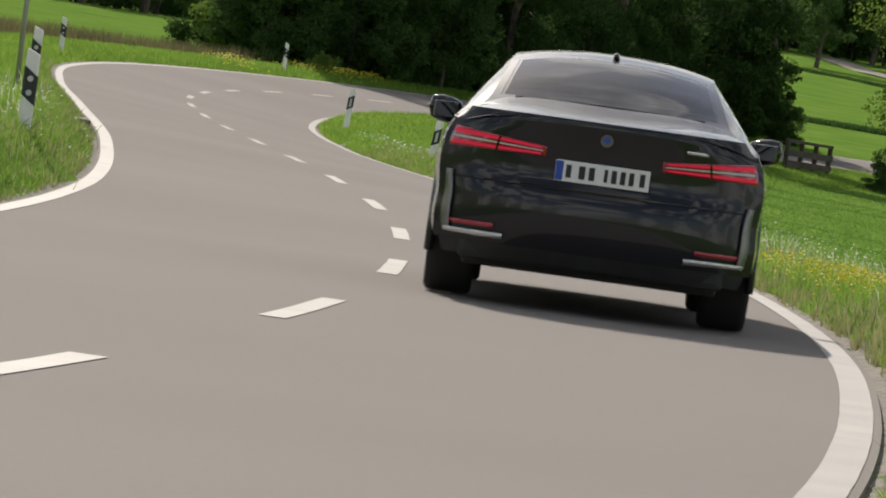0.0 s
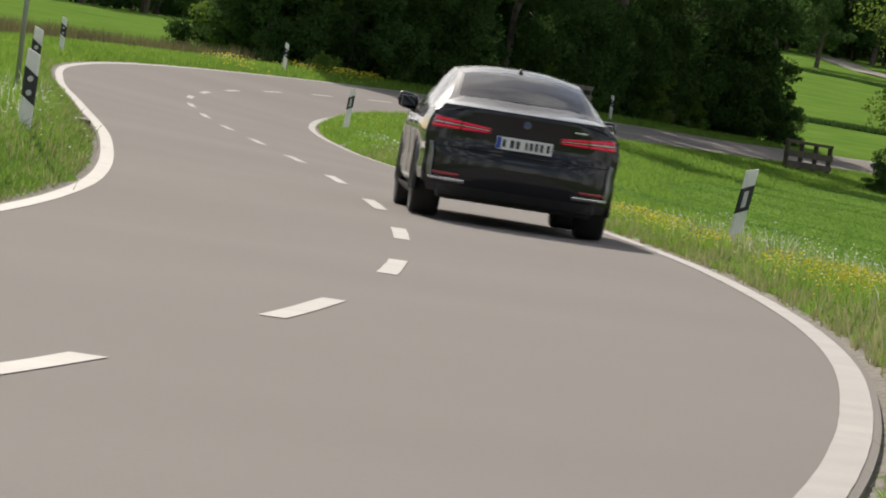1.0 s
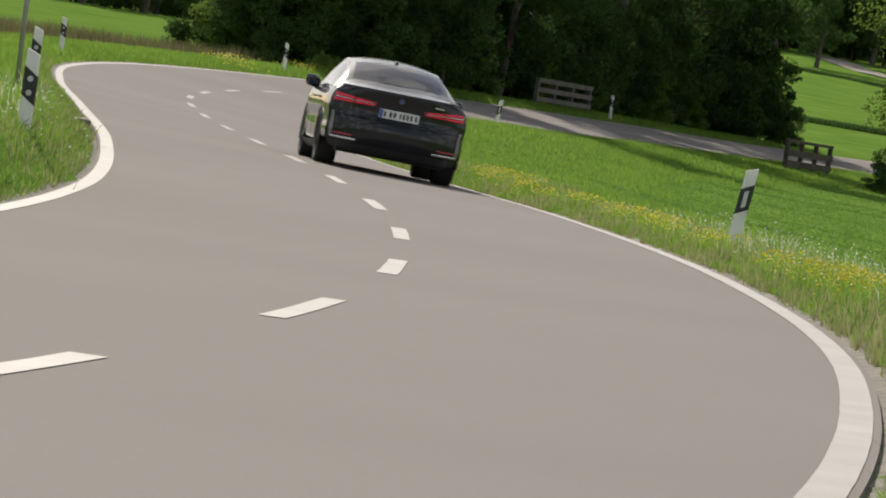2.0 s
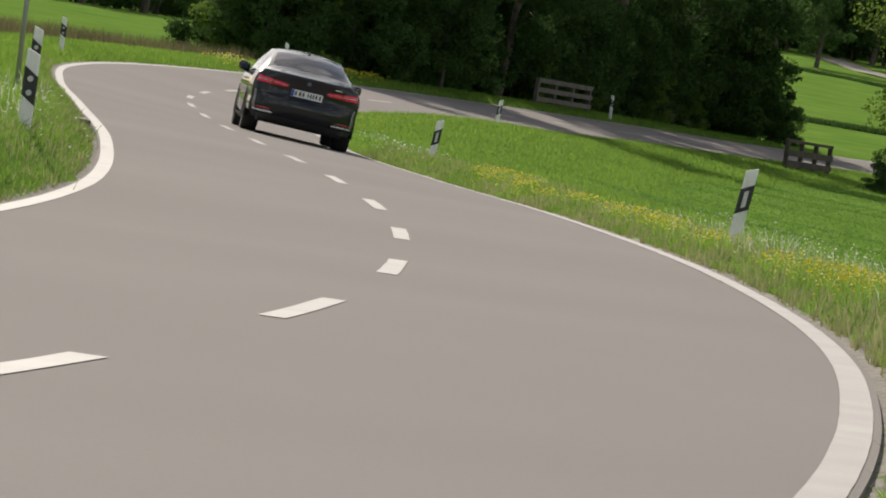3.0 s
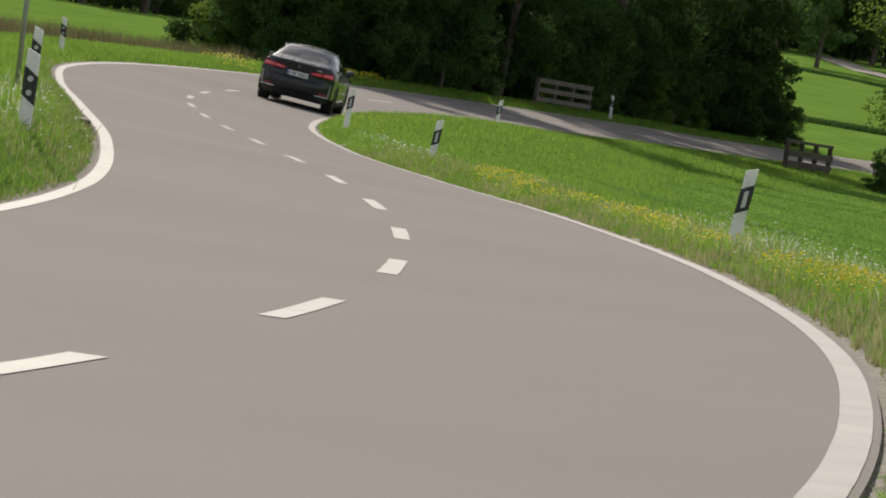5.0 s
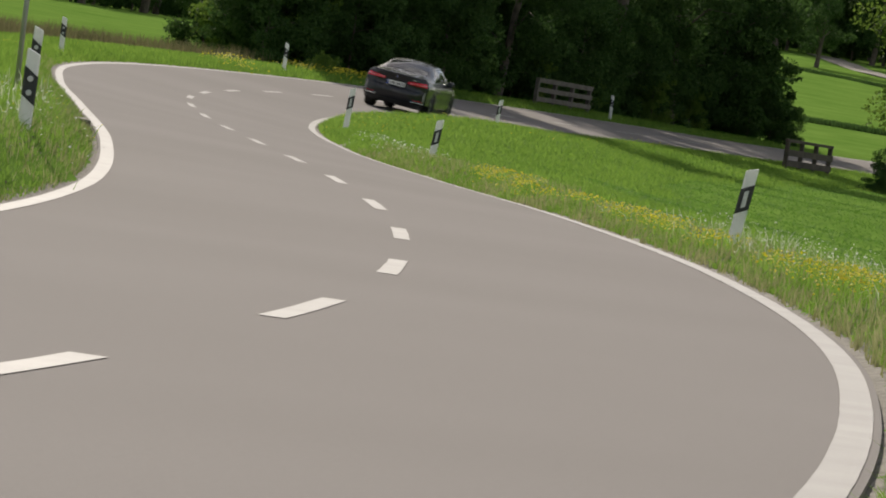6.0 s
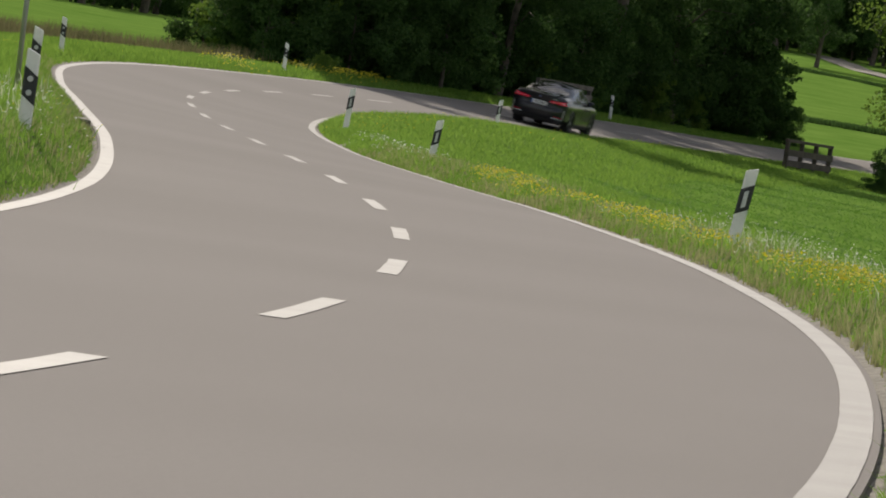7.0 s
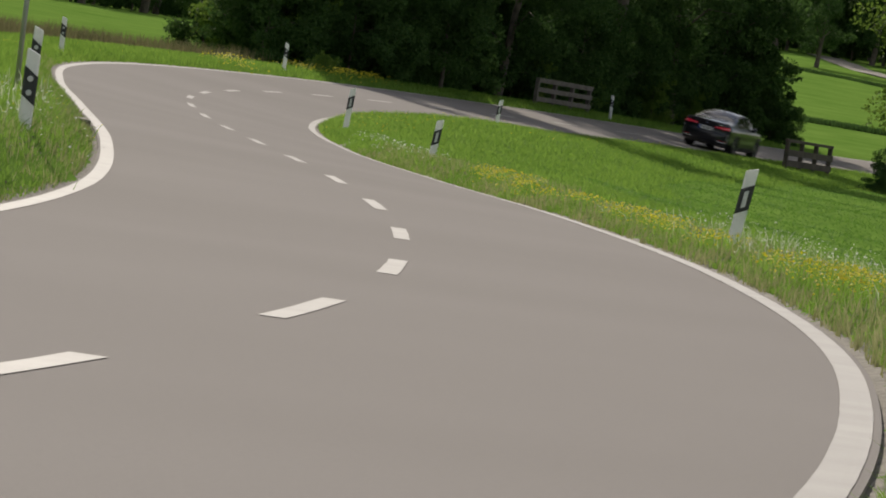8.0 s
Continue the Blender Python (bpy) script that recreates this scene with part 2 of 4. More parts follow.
# ---- roadside posts ----
def make_post(name, round_dots, h=1.0):
    """A marker post: hollow-looking white body with a slanted top, a black band and its reflectors. Local -y faces the traffic."""
    base = new(name)
    slant, cut = (-0.75, -0.45) if round_dots else (0.65, 0.4)
    bm = bmesh.new()
    prof = [(-0.06, -0.035), (-0.045, -0.05), (0.045, -0.05), (0.06, -0.035), (0.05, 0.05), (-0.05, 0.05)]

    def seg(bm, z0, z1, s0, s1, grow=0.0):
        lo = [bm.verts.new((x * (1 + grow), y * (1 + grow), z0 + s0 * x)) for x, y in prof]
        hi = [bm.verts.new((x * (1 + grow), y * (1 + grow), z1 + s1 * x)) for x, y in prof]
        nn = len(prof)
        for a in range(nn):
            bm.faces.new((lo[a], lo[(a + 1) % nn], hi[(a + 1) % nn], hi[a]))
        bm.faces.new(lo[::-1])
        bm.faces.new(hi)
    seg(bm, -0.35, h, 0, cut)
    bmesh.ops.bevel(bm, geom=[e for e in bm.edges if e.calc_length() > 0.05], offset=0.006, segments=2, affect="EDGES")
    part("post_body", bm, M_WHITE, base)
    bm = bmesh.new()
    seg(bm, h - 0.42, h - 0.17, slant, slant, 0.05)
    part("black_band", bm, M_BLACK, base, "matt black slanted band")
    if round_dots:
        for dz in (-0.355, -0.235):
            bm = bmesh.new()
            bmesh.ops.create_cone(bm, cap_ends=True, segments=16, radius1=0.027, radius2=0.024, depth=0.012, matrix=pose(0, -0.057, h + dz, 90))
            part("reflector", bm, M_REFL, base, "round silver reflector")
    else:
        bm = bmesh.new()
        vs = box(bm, 0, -0.056, h - 0.295, 0.042, 0.012, 0.165, bevel=0.004)
        for v in vs:
            v.co.z += v.co.x * slant
        part("reflector", bm, M_REFL, base, "upright silver reflector")
    return base


POST_R = make_post("marker_post", False)
POST_L = make_post("marker_post", True)
tagged(POST_R, "white plastic roadside marker post with black band", "marker post", "posts along the road")
tagged(POST_L, "white marker post with two round reflectors", "marker post", "posts along the road")
# x, y, lean to the right in degrees, height of the top, kind
POSTS = [(2.73, 52.6, 6.0, 0.80, 0), (-0.47, 91.0, 4.5, 0.46, 0), (-2.38, 111.0, 1.8, 0.64, 0), (0.92, 158.5, 3.0, 0.78, 0),
         (-3.69, 46.3, -1.4, 0.83, 1), (-5.28, 66.0, 0.0, 0.96, 1), (-9.31, 123.5, -2.2, 1.09, 1), (-5.55, 161.5, -1.1, 1.39, 1), (5.34, 202.3, -2.2, 1.52, 1)]


def place_posts():
    used = {0: False, 1: False}
    for x, y, lean, top, kind in POSTS:
        src = POST_L if kind else POST_R
        z = float(ground_z(np.array([x]), np.array([y]))[0])
        m = pose(x, y, top - 1.0, 0, lean, 0.0) if top - z < 1.0 else pose(x, y, z, 0, lean, 0.0)
        if used[kind]:
            copy_thing(src, m)
        else:
            src.matrix_basis = m
            used[kind] = True


place_posts()

# ---- timber railings and the pole ----
def gz(x, y):
    return float(ground_z(np.array([x]), np.array([y]))[0])


def make_railing(name, a, b, top, mat, posts, rails, rail_h, cap=False, label=""):
    """A timber railing from a to b: square posts, planks nailed to the road side."""
    base = new(name)
    a, b = Vector(a), Vector(b)
    run = (b - a)
    ln = run.length
    rng = random.Random(len(name) + posts)
    base.matrix_basis = Matrix.Translation((a.x, a.y, 0)) @ pose(0, 0, 0, 0, 0, math.degrees(math.atan2(run.y, run.x)))
    for i in range(posts):
        x = 0.06 + (ln - 0.12) * i / (posts - 1)
        zt = a.z + (b.z - a.z) * x / ln
        bm = bmesh.new()
        box(bm, x, 0, zt + top / 2 - 0.25, 0.14, 0.14, top + 0.45 + (0.0 if cap else -0.03), bevel=0.012)
        part("railing_post", bm, mat, base)
    slope = math.degrees(math.atan2(b.z - a.z, ln))
    for j, h in enumerate(rails):
        bm = bmesh.new()
        w, d = (0.15, 0.16) if (cap and j == 0) else (rail_h, 0.045)
        y = 0.0 if (cap and j == 0) else -0.08
        box(bm, ln / 2, y, (a.z + b.z) / 2 + h, ln + 0.12 + rng.uniform(-0.05, 0.05), d, w * (0.7 if cap and j == 0 else 1), pose(0, 0, 0, 0, 0, 0), bevel=0.01)
        ob = part("rail", bm, mat, base)
    return tagged(base, label, "railing")


make_railing("timber_railing", (2.37, 196.2, gz(2.37, 196.2)), (4.41, 200.9, gz(4.41, 200.9)), 1.05, M_WOOD, 4, (0.92, 0.58, 0.24), 0.17, label="weathered grey plank railing beside the road")
make_railing("timber_railing", (11.4, 191.9, -0.3), (13.25, 196.2, -0.3), 1.27, M_WOOD_DARK, 4, (1.26, 0.84, 0.46), 0.22, cap=True, label="dark stained timber railing with heavy top rail")


def make_pole(x, y):
    base = new("sign_pole")
    base.matrix_basis = pose(x, y, gz(x, y), 0, -2.4, 0)
    bm = bmesh.new()
    bmesh.ops.create_cone(bm, cap_ends=True, segments=20, radius1=0.03, radius2=0.03, depth=3.0, matrix=pose(0, 0, 1.2))
    part("tube", bm, M_ZINC, base, smooth=True)
    bm = bmesh.new()
    bmesh.ops.create_cone(bm, cap_ends=True, segments=20, radius1=0.036, radius2=0.03, depth=0.1, matrix=pose(0, 0, 0.0))
    part("ground_sleeve", bm, M_ZINC, base)
    return tagged(base, "thin grey galvanised sign pole in grass", "pole")


make_pole(-5.11, 62.0)


# ---- trees and shrubs ----
def leaf_cloud(centres, radii, per, size, rng, droop=0.3):
    """Folded leaf blades scattered round clump centres: vertices and triangles."""
    n = len(centres) * per
    c = np.repeat(centres, per, 0)
    r = np.repeat(radii, per)
    g = rng.normal(size=(n, 3))
    g /= np.linalg.norm(g, axis=1)[:, None]
    p = c + g * (r * rng.uniform(0.35, 1.0, n) ** 0.6)[:, None] * np.array([1, 1, 0.75])
    axis = rng.normal(size=(n, 3)) + g * 0.8
    axis[:, 2] -= droop
    axis /= np.linalg.norm(axis, axis=1)[:, None]
    side = np.cross(axis, rng.normal(size=(n, 3)))
    side /= np.linalg.norm(side, axis=1)[:, None] + 1e-9
    nrm = np.cross(axis, side)
    s = size * rng.uniform(0.6, 1.35, n)[:, None]
    tip, mid = p + axis * s, p + axis * s * 0.45
    a, b = mid + side * s * 0.33 + nrm * s * 0.1, mid - side * s * 0.33 + nrm * s * 0.1
    V = np.stack([p, a, tip, b], 1).reshape(-1, 3)
    i = np.arange(n)[:, None] * 4
    F = np.concatenate([i + np.array([0, 1, 2]), i + np.array([0, 2, 3])], 1).reshape(-1, 3)
    return V, F


def tube(path, radii, sides=8):
    """A tapered limb along a list of points."""
    V, F = [], []
    for q, (p, r) in enumerate(zip(path, radii)):
        d = np.array(path[min(q + 1, len(path) - 1)]) - np.array(path[max(q - 1, 0)])
        d = d / (np.linalg.norm(d) + 1e-9)
        u = np.cross(d, [0.3, 1, 0.1])
        u /= np.linalg.norm(u)
        w = np.cross(d, u)
        for k in range(sides):
            a = 2 * math.pi * k / sides
            V.append(np.array(p) + r * (math.cos(a) * u + math.sin(a) * w))
    for q in range(len(path) - 1):
        for k in range(sides):
            a, b = q * sides + k, q * sides + (k + 1) % sides
            F.append((a, b, b + sides))
            F.append((a, b + sides, a + sides))
    return np.array(V), np.array(F)


def make_tree(name, height, spread, base, clumps, per, size, leaf, seed, trunk_r=0.2, lean=0.0):
    """A broadleaf: tapered trunk, limbs that carry clumps, and a crown of single leaves with gaps."""
    rng = np.random.default_rng(seed)
    top = np.array([lean * height, 0.1 * height * rng.uniform(-1, 1), height * 0.82])
    path = [top * t + rng.normal(0, 0.06 * height * t * 0.3, 3) * [1, 1, 0] for t in (0, 0.15, 0.35, 0.55, 0.75, 1.0)]
    path[0] = np.array([0, 0, -0.3])
    rad = [trunk_r * 1.35, trunk_r, trunk_r * 0.85, trunk_r * 0.65, trunk_r * 0.4, trunk_r * 0.12]
    TV, TF = tube(path, rad, 10)
    Vs, Fs, off = [TV], [TF], len(TV)
    cc, rr = [], []
    limbs = max(5, clumps // 9)
    for i in range(limbs):
        t = base + (0.97 - base) * (i + rng.uniform(0, 0.8)) / limbs
        s = top * min(1.0, t * 1.05)
        a = i * 2.4 + rng.uniform(-0.5, 0.5)
        reach = spread * (0.55 + 0.45 * math.sin(math.pi * min(1, (t - base) / (1 - base) * 0.85 + 0.12))) * rng.uniform(0.7, 1.1)
        e = s + np.array([math.cos(a) * reach, math.sin(a) * reach, height * 0.13 * rng.uniform(0.1, 1.2)])
        m = (s + e) / 2 + np.array([0, 0, 0.05 * height])
        LV, LF = tube([s, m, e], [trunk_r * 0.33, trunk_r * 0.2, trunk_r * 0.06], 6)
        Vs.append(LV)
        Fs.append(LF + off)
        off += len(LV)
        for j in range(max(1, clumps // limbs)):
            f = rng.uniform(0.35, 1.08)
            q = s + (e - s) * f + rng.normal(0, spread * 0.17, 3)
            q[2] = max(q[2], base * height * 0.6 + 0.25)
            cc.append(q)
            rr.append(spread * rng.uniform(0.14, 0.3))
    root = new(name)
    tri_soup("trunk", np.concatenate(Vs), np.concatenate(Fs), M_BARK, root, smooth=True)
    LV, LF = leaf_cloud(np.array(cc), np.array(rr), per, size, rng)
    tri_soup("crown", LV, LF, leaf, root)
    return root


TREES = [make_tree("tree", 19, 4.2, 0.12, 130, 170, 0.2, M_LEAF, 11, 0.24), make_tree("tree", 16, 3.6, 0.07, 120, 170, 0.19, M_LEAF, 12, 0.2, 0.03),
         make_tree("tree", 21, 4.6, 0.2, 130, 170, 0.21, M_LEAF, 13, 0.27, -0.03)]
SHRUBS = [make_tree("shrub", 4.6, 1.7, 0.03, 90, 130, 0.12, M_LEAF, 21, 0.05), make_tree("shrub", 3.6, 1.5, 0.02, 80, 130, 0.11, M_LEAF, 22, 0.045),
          make_tree("shrub", 5.6, 1.9, 0.03, 100, 130, 0.13, M_LEAF, 23, 0.06)]
BRIGHT = [make_tree("shrub", 4.2, 1.7, 0.02, 100, 130, 0.12, M_LEAF_LIGHT, 31, 0.05), make_tree("tree", 13, 3.6, 0.26, 260, 150, 0.17, M_LEAF_LIGHT, 32, 0.17)]
SLENDER = tagged(make_tree("tree", 28, 3.0, 0.2, 170, 230, 0.25, M_LEAF, 14, 0.24), "tall slender tree standing over the wood", "tree", "trees of the wood")
for o in TREES:
    tagged(o, "tall dark broadleaf tree at the wood's edge", "tree", "trees of the wood")
for o in SHRUBS:
    tagged(o, "dense dark green shrub under the trees", "shrub", "shrubs under the wood")
tagged(BRIGHT[0], "sunlit leafy green bush beside the field", "bush")
tagged(BRIGHT[1], "light green broadleaf tree in the open", "tree")
_first = set()


def plant(src, x, y, turn, scale=1.0, sink=0.05):
    m = Matrix.Translation((x, y, gz(x, y) - sink)) @ pose(0, 0, 0, 0, 0, turn)
    if src.name not in _first:
        _first.add(src.name)
        src.matrix_basis = m
        src.scale = (scale, scale, scale)
        return src
    ob = copy_thing(src, m)
    ob.scale = (scale, scale, scale)
    return ob


def plant_wood():
    rng = np.random.default_rng(7)
    # the wood's edge along the far road, then the rows behind it
    rows = ((6.4, 0.16, SHRUBS, 20.3, 27.1, 0.95), (8.0, 0.2, SHRUBS, 20.6, 27.3, 1.0), (9.4, 0.8, TREES, 21.4, 26.8, 0.56),
            (13.0, 0.8, TREES, 22.6, 27.0, 0.62), (10.6, 0.28, SHRUBS, 21.3, 27.5, 1.0), (17.5, 0.6, TREES, 23.8, 26.4, 0.62))
    for o0, step, kinds, k, k_end, size in rows:
        while k < k_end:
            p = on_road(k, o0 + rng.uniform(-0.5, 0.7))
            plant(kinds[rng.integers(len(kinds))], float(p[0]), float(p[1]), rng.uniform(0, 360), size * rng.uniform(0.8, 1.15))
            k += step * rng.uniform(0.75, 1.25)
    for k, o, sc in ((26.65, 6.9, 1.5), (26.9, 7.8, 1.6), (27.2, 9.2, 1.6)):
        p = on_road(k, o)
        plant(SHRUBS[2], float(p[0]), float(p[1]), k * 90, sc)
    # the few that stand over the rest
    for x, y, sc in ((-4.1, 194.6, 0.95), (2.1, 206.5, 1.0), (4.9, 213.5, 1.05)):
        plant(SLENDER, x, y, x * 50, sc)
    # the wood's corner towards the field
    for x, y, s in ((-7.4, 176, 0.9), (-6.7, 179, 1.0), (-6.0, 175, 0.9), (-5.0, 178, 1.1), (-4.0, 176, 1.0), (-3.0, 179, 1.15), (-2.2, 182, 1.1), (-1.0, 184, 1.1), (-7.6, 182, 1.0), (-6.8, 185, 1.1), (-4.5, 185, 1.2)):
        plant(SHRUBS[rng.integers(3)] if x > -5.5 else BRIGHT[0], x, y, rng.uniform(0, 360), s)
    for x, y in ((-5.3, 177), (-2.6, 180), (-6.6, 183), (-4.2, 184), (-1.8, 187), (-8, 192), (-4, 195), (1, 197)):
        plant(TREES[rng.integers(3)], x, y, rng.uniform(0, 360), 0.4 if y < 186 else 0.6)
    # the bush at the wood's far corner by the road
    for k, o, sc in ((26.55, 4.9, 0.42), (26.8, 4.7, 0.48), (27.0, 4.9, 0.5), (27.2, 5.3, 0.55)):
        p = on_road(k, o)
        plant(SHRUBS[1], float(p[0]), float(p[1]), rng.uniform(0, 360), sc)
    for k, o, sc in ((23.6, 5.4, 0.45), (25.3, 5.2, 0.5), (25.9, 5.4, 0.45), (24.4, 5.5, 0.4)):
        p = on_road(k, o)
        plant(BRIGHT[0], float(p[0]), float(p[1]), rng.uniform(0, 360), sc)
    p = on_road(25.7, 5.6)
    plant(TREES[2], float(p[0]), float(p[1]), 70, 0.6)
    for k, o, sc in ((19.75, 3.75, 0.12), (19.95, 3.8, 0.17), (20.15, 3.9, 0.14)):
        p = on_road(k, o)
        plant(BRIGHT[0], float(p[0]), float(p[1]), rng.uniform(0, 360), sc)
    # wood behind the left-hand field
    for i in range(26):
        t = i / 25
        x, y = -31.0 + 23.0 * t, 372 + 45 * min(1.0, t * 3.2) + 30 * t
        plant(SHRUBS[i % 3], x + rng.uniform(-0.6, 0.6), y + rng.uniform(-2, 2), rng.uniform(0, 360), rng.uniform(1.1, 1.5))
        plant(SHRUBS[(i + 1) % 3], x + 2.5 + rng.uniform(-0.6, 0.6), y + 8, rng.uniform(0, 360), rng.uniform(1.3, 1.7))
        if i % 2 == 0:
            plant(TREES[i % 3], x + 4 + rng.uniform(-1, 1), y + 6, rng.uniform(0, 360), 1.0)
    # trees beyond the right-hand field
    for x, y, s in ((26.7, 429, 0.8), (34.5, 478, 0.9), (38, 490, 1.0), (42.5, 490, 1.0), (26, 492, 1.1), (46, 500, 1.1), (50, 478, 1.0), (36, 500, 1.1), (41, 505, 1.2), (26, 480, 1.1), (54, 500, 1.0), (60, 495, 1.1)):
        plant(TREES[rng.integers(3)], x, y, rng.uniform(0, 360), s)
    for i in range(13):
        plant(TREES[i % 3], 20 + i * 4.2, 525 + rng.uniform(-8, 8), rng.uniform(0, 360), 1.25)
        plant(SHRUBS[i % 3], 19 + i * 4.2, 518 + rng.uniform(-3, 3), rng.uniform(0, 360), 3.2)
    for i in range(16):
        plant(SHRUBS[i % 3], 24 + i * 2.6, 505 + rng.uniform(-6, 6), rng.uniform(0, 360), 2.0)
    for i in range(9):
        plant(SHRUBS[i % 3], 21.5 + i * 2.9, 486 + rng.uniform(-2, 2), rng.uniform(0, 360), 2.3)
    # the tree whose boughs hang in beside the field, and the bush under the railing
    plant(BRIGHT[1], 19.75, 222.0, 200, 1.05)
    for x, y, s in ((14.7, 186.0, 0.42), (15.4, 184.5, 0.45), (14.1, 185.0, 0.25), (15.2, 188, 0.42)):
        plant(SHRUBS[rng.integers(3)], x, y, rng.uniform(0, 360), s, 0.35)


plant_wood()


# ---- grass, flowers and gravel ----
def blades(name, pts, height, width, rng, material, label, lean=0.35, category="grass"):
    """Bent grass blades, one per point, as one mesh."""
    n = len(pts)
    h = height * rng.uniform(0.45, 1.25, n)[:, None]
    a = rng.uniform(0, 2 * math.pi, n)
    d = np.stack([np.cos(a), np.sin(a), np.zeros(n)], -1)
    s = np.stack([-np.sin(a + 0.7), np.cos(a + 0.7), np.zeros(n)], -1) * (width * rng.uniform(0.6, 1.3, n)[:, None])
    bend = d * h * (lean * rng.uniform(0.2, 1.6, n)[:, None])
    up = np.array([0, 0, 1.0])
    p = pts - up * 0.01
    m = p + up * h * 0.55 + bend * 0.3
    t = p + up * h + bend
    V = np.stack([p - s, p + s, m - s * 0.8, m + s * 0.8, t], 1).reshape(-1, 3)
    i = np.arange(n)[:, None] * 5
    F = np.concatenate([i + np.array([0, 1, 3]), i + np.array([0, 3, 2]), i + np.array([2, 3, 4])], 1).reshape(-1, 3)
    ob = tri_soup(name, V, F, material)
    return tagged(ob, label, category, kind="stuff")


def verge_points(n, k0, k1, o0, o1, rng, power=1.0, clump=0.0):
    k = rng.uniform(k0, k1, n)
    o = o0 + (o1 - o0) * rng.uniform(0, 1, n) ** power
    if clump:
        keep = np.array([noise.noise((a * STEP * clump, b * clump, 0.0)) for a, b in zip(k, o)]) > rng.uniform(-0.45, 0.25, n)
        k, o = k[keep], o[keep]
    p = on_road(k, o)
    p[:, 2] = ground_z(p[:, 0], p[:, 1])
    return p


def sow():
    rng = np.random.default_rng(3)
    e = HALF + 0.17
    blades("verge_grass", verge_points(120000, 3.2, 9.0, -e - 0.05, -e - 5.0, rng, 1.4, 0.9), 0.08, 0.005, rng, M_GRASS, "rough green verge grass beside the asphalt", 0.8)
    blades("verge_grass", verge_points(60000, 9.0, 14.5, -e, -e - 5.0, rng, 1.4, 0.9), 0.11, 0.007, rng, M_GRASS, "rough green verge grass beside the asphalt", 0.7)
    blades("verge_grass", verge_points(70000, 14.0, 25.5, -e, -e - 8.0, rng, 1.5), 0.14, 0.009, rng, M_GRASS, "rough green verge grass beside the asphalt", 0.7)
    blades("verge_grass", verge_points(50000, 4.0, 9.0, e, e + 4.5, rng, 1.1), 0.1, 0.005, rng, M_GRASS, "bright green grass on the inner verge", 0.8)
    blades("verge_grass", verge_points(30000, 9.0, 16.0, e, e + 5.0, rng, 1.0), 0.14, 0.008, rng, M_GRASS, "bright green grass on the inner verge")
    blades("verge_grass", verge_points(45000, 15.0, 26.5, e, e + 3.2, rng, 1.0), 0.15, 0.01, rng, M_GRASS, "bright green grass on the outer verge")
    blades("verge_grass", verge_points(50000, 1.2, 4.6, e - 0.04, e + 5.5, rng, 1.2), 0.1, 0.005, rng, M_GRASS, "bright green grass on the inner verge", 0.8)
    blades("verge_grass", verge_points(26000, 1.2, 3.4, -e, -e - 2.2, rng, 1.2), 0.09, 0.004, rng, M_GRASS, "rough green verge grass beside the asphalt", 0.8)
    blades("dry_verge_grass", verge_points(15000, 3.4, 12.0, -e - 0.0, -e - 1.1, rng, 1.4, 1.2), 0.14, 0.006, rng, M_STRAW, "short dry straw-coloured grass along the asphalt")
    blades("dry_verge_grass", verge_points(7000, 3.8, 14.0, e, e + 0.7, rng, 1.4, 1.2), 0.12, 0.006, rng, M_STRAW, "short dry straw-coloured grass along the asphalt")
    blades("tall_dry_weeds", verge_points(34000, 12.5, 20.3, e + 3.0, e + 11.0, rng, 1.0, 0.5), 0.52, 0.011, rng, M_WEED, "tall brown seeding weeds at the field's edge", 0.2)
    blades("seed_grass", verge_points(1300, 4.6, 8.2, -e - 0.35, -e - 2.0, rng, 1.0, 1.4), 0.2, 0.006, rng, M_PALE, "tall pale seed heads in the verge", 0.9)
    blades("seed_grass", verge_points(650, 4.6, 8.2, e + 0.5, e + 2.5, rng, 1.0, 0.8), 0.26, 0.009, rng, M_PALE, "pale seed heads in the verge", 0.35)
    # mown meadow inside the bend
    n = 130000
    x, y = rng.uniform(-2, 24, n), rng.uniform(58, 190, n)
    d, _, _, _ = nearest(x, y)
    keep = (np.abs(d) > 6.0) & (x < y * 0.12 + 3)
    p = np.stack([x, y, ground_z(x, y)], -1)[keep]
    blades("meadow_grass", p, 0.045, 0.018, rng, M_MEADOW, "short mown meadow grass", 1.3)


M_WEED = surf("weeds", (0.085, 0.085, 0.035), (0.22, 0.19, 0.1), 0.6, 0.8, 0, 2.0, island=0.5, trans=0.3, spec=0.2)
M_MEADOW = surf("meadow_blades", (0.072, 0.155, 0.022), (0.126, 0.245, 0.038), 0.12, 0.7, 0, 2.0, island=0.3, trans=0.5, spec=0.1)
M_PALE = surf("seed_heads", (0.34, 0.38, 0.24), (0.58, 0.6, 0.46), 0.6, 0.8, 0, 2.0, island=0.5, trans=0.35, spec=0.2)
sow()


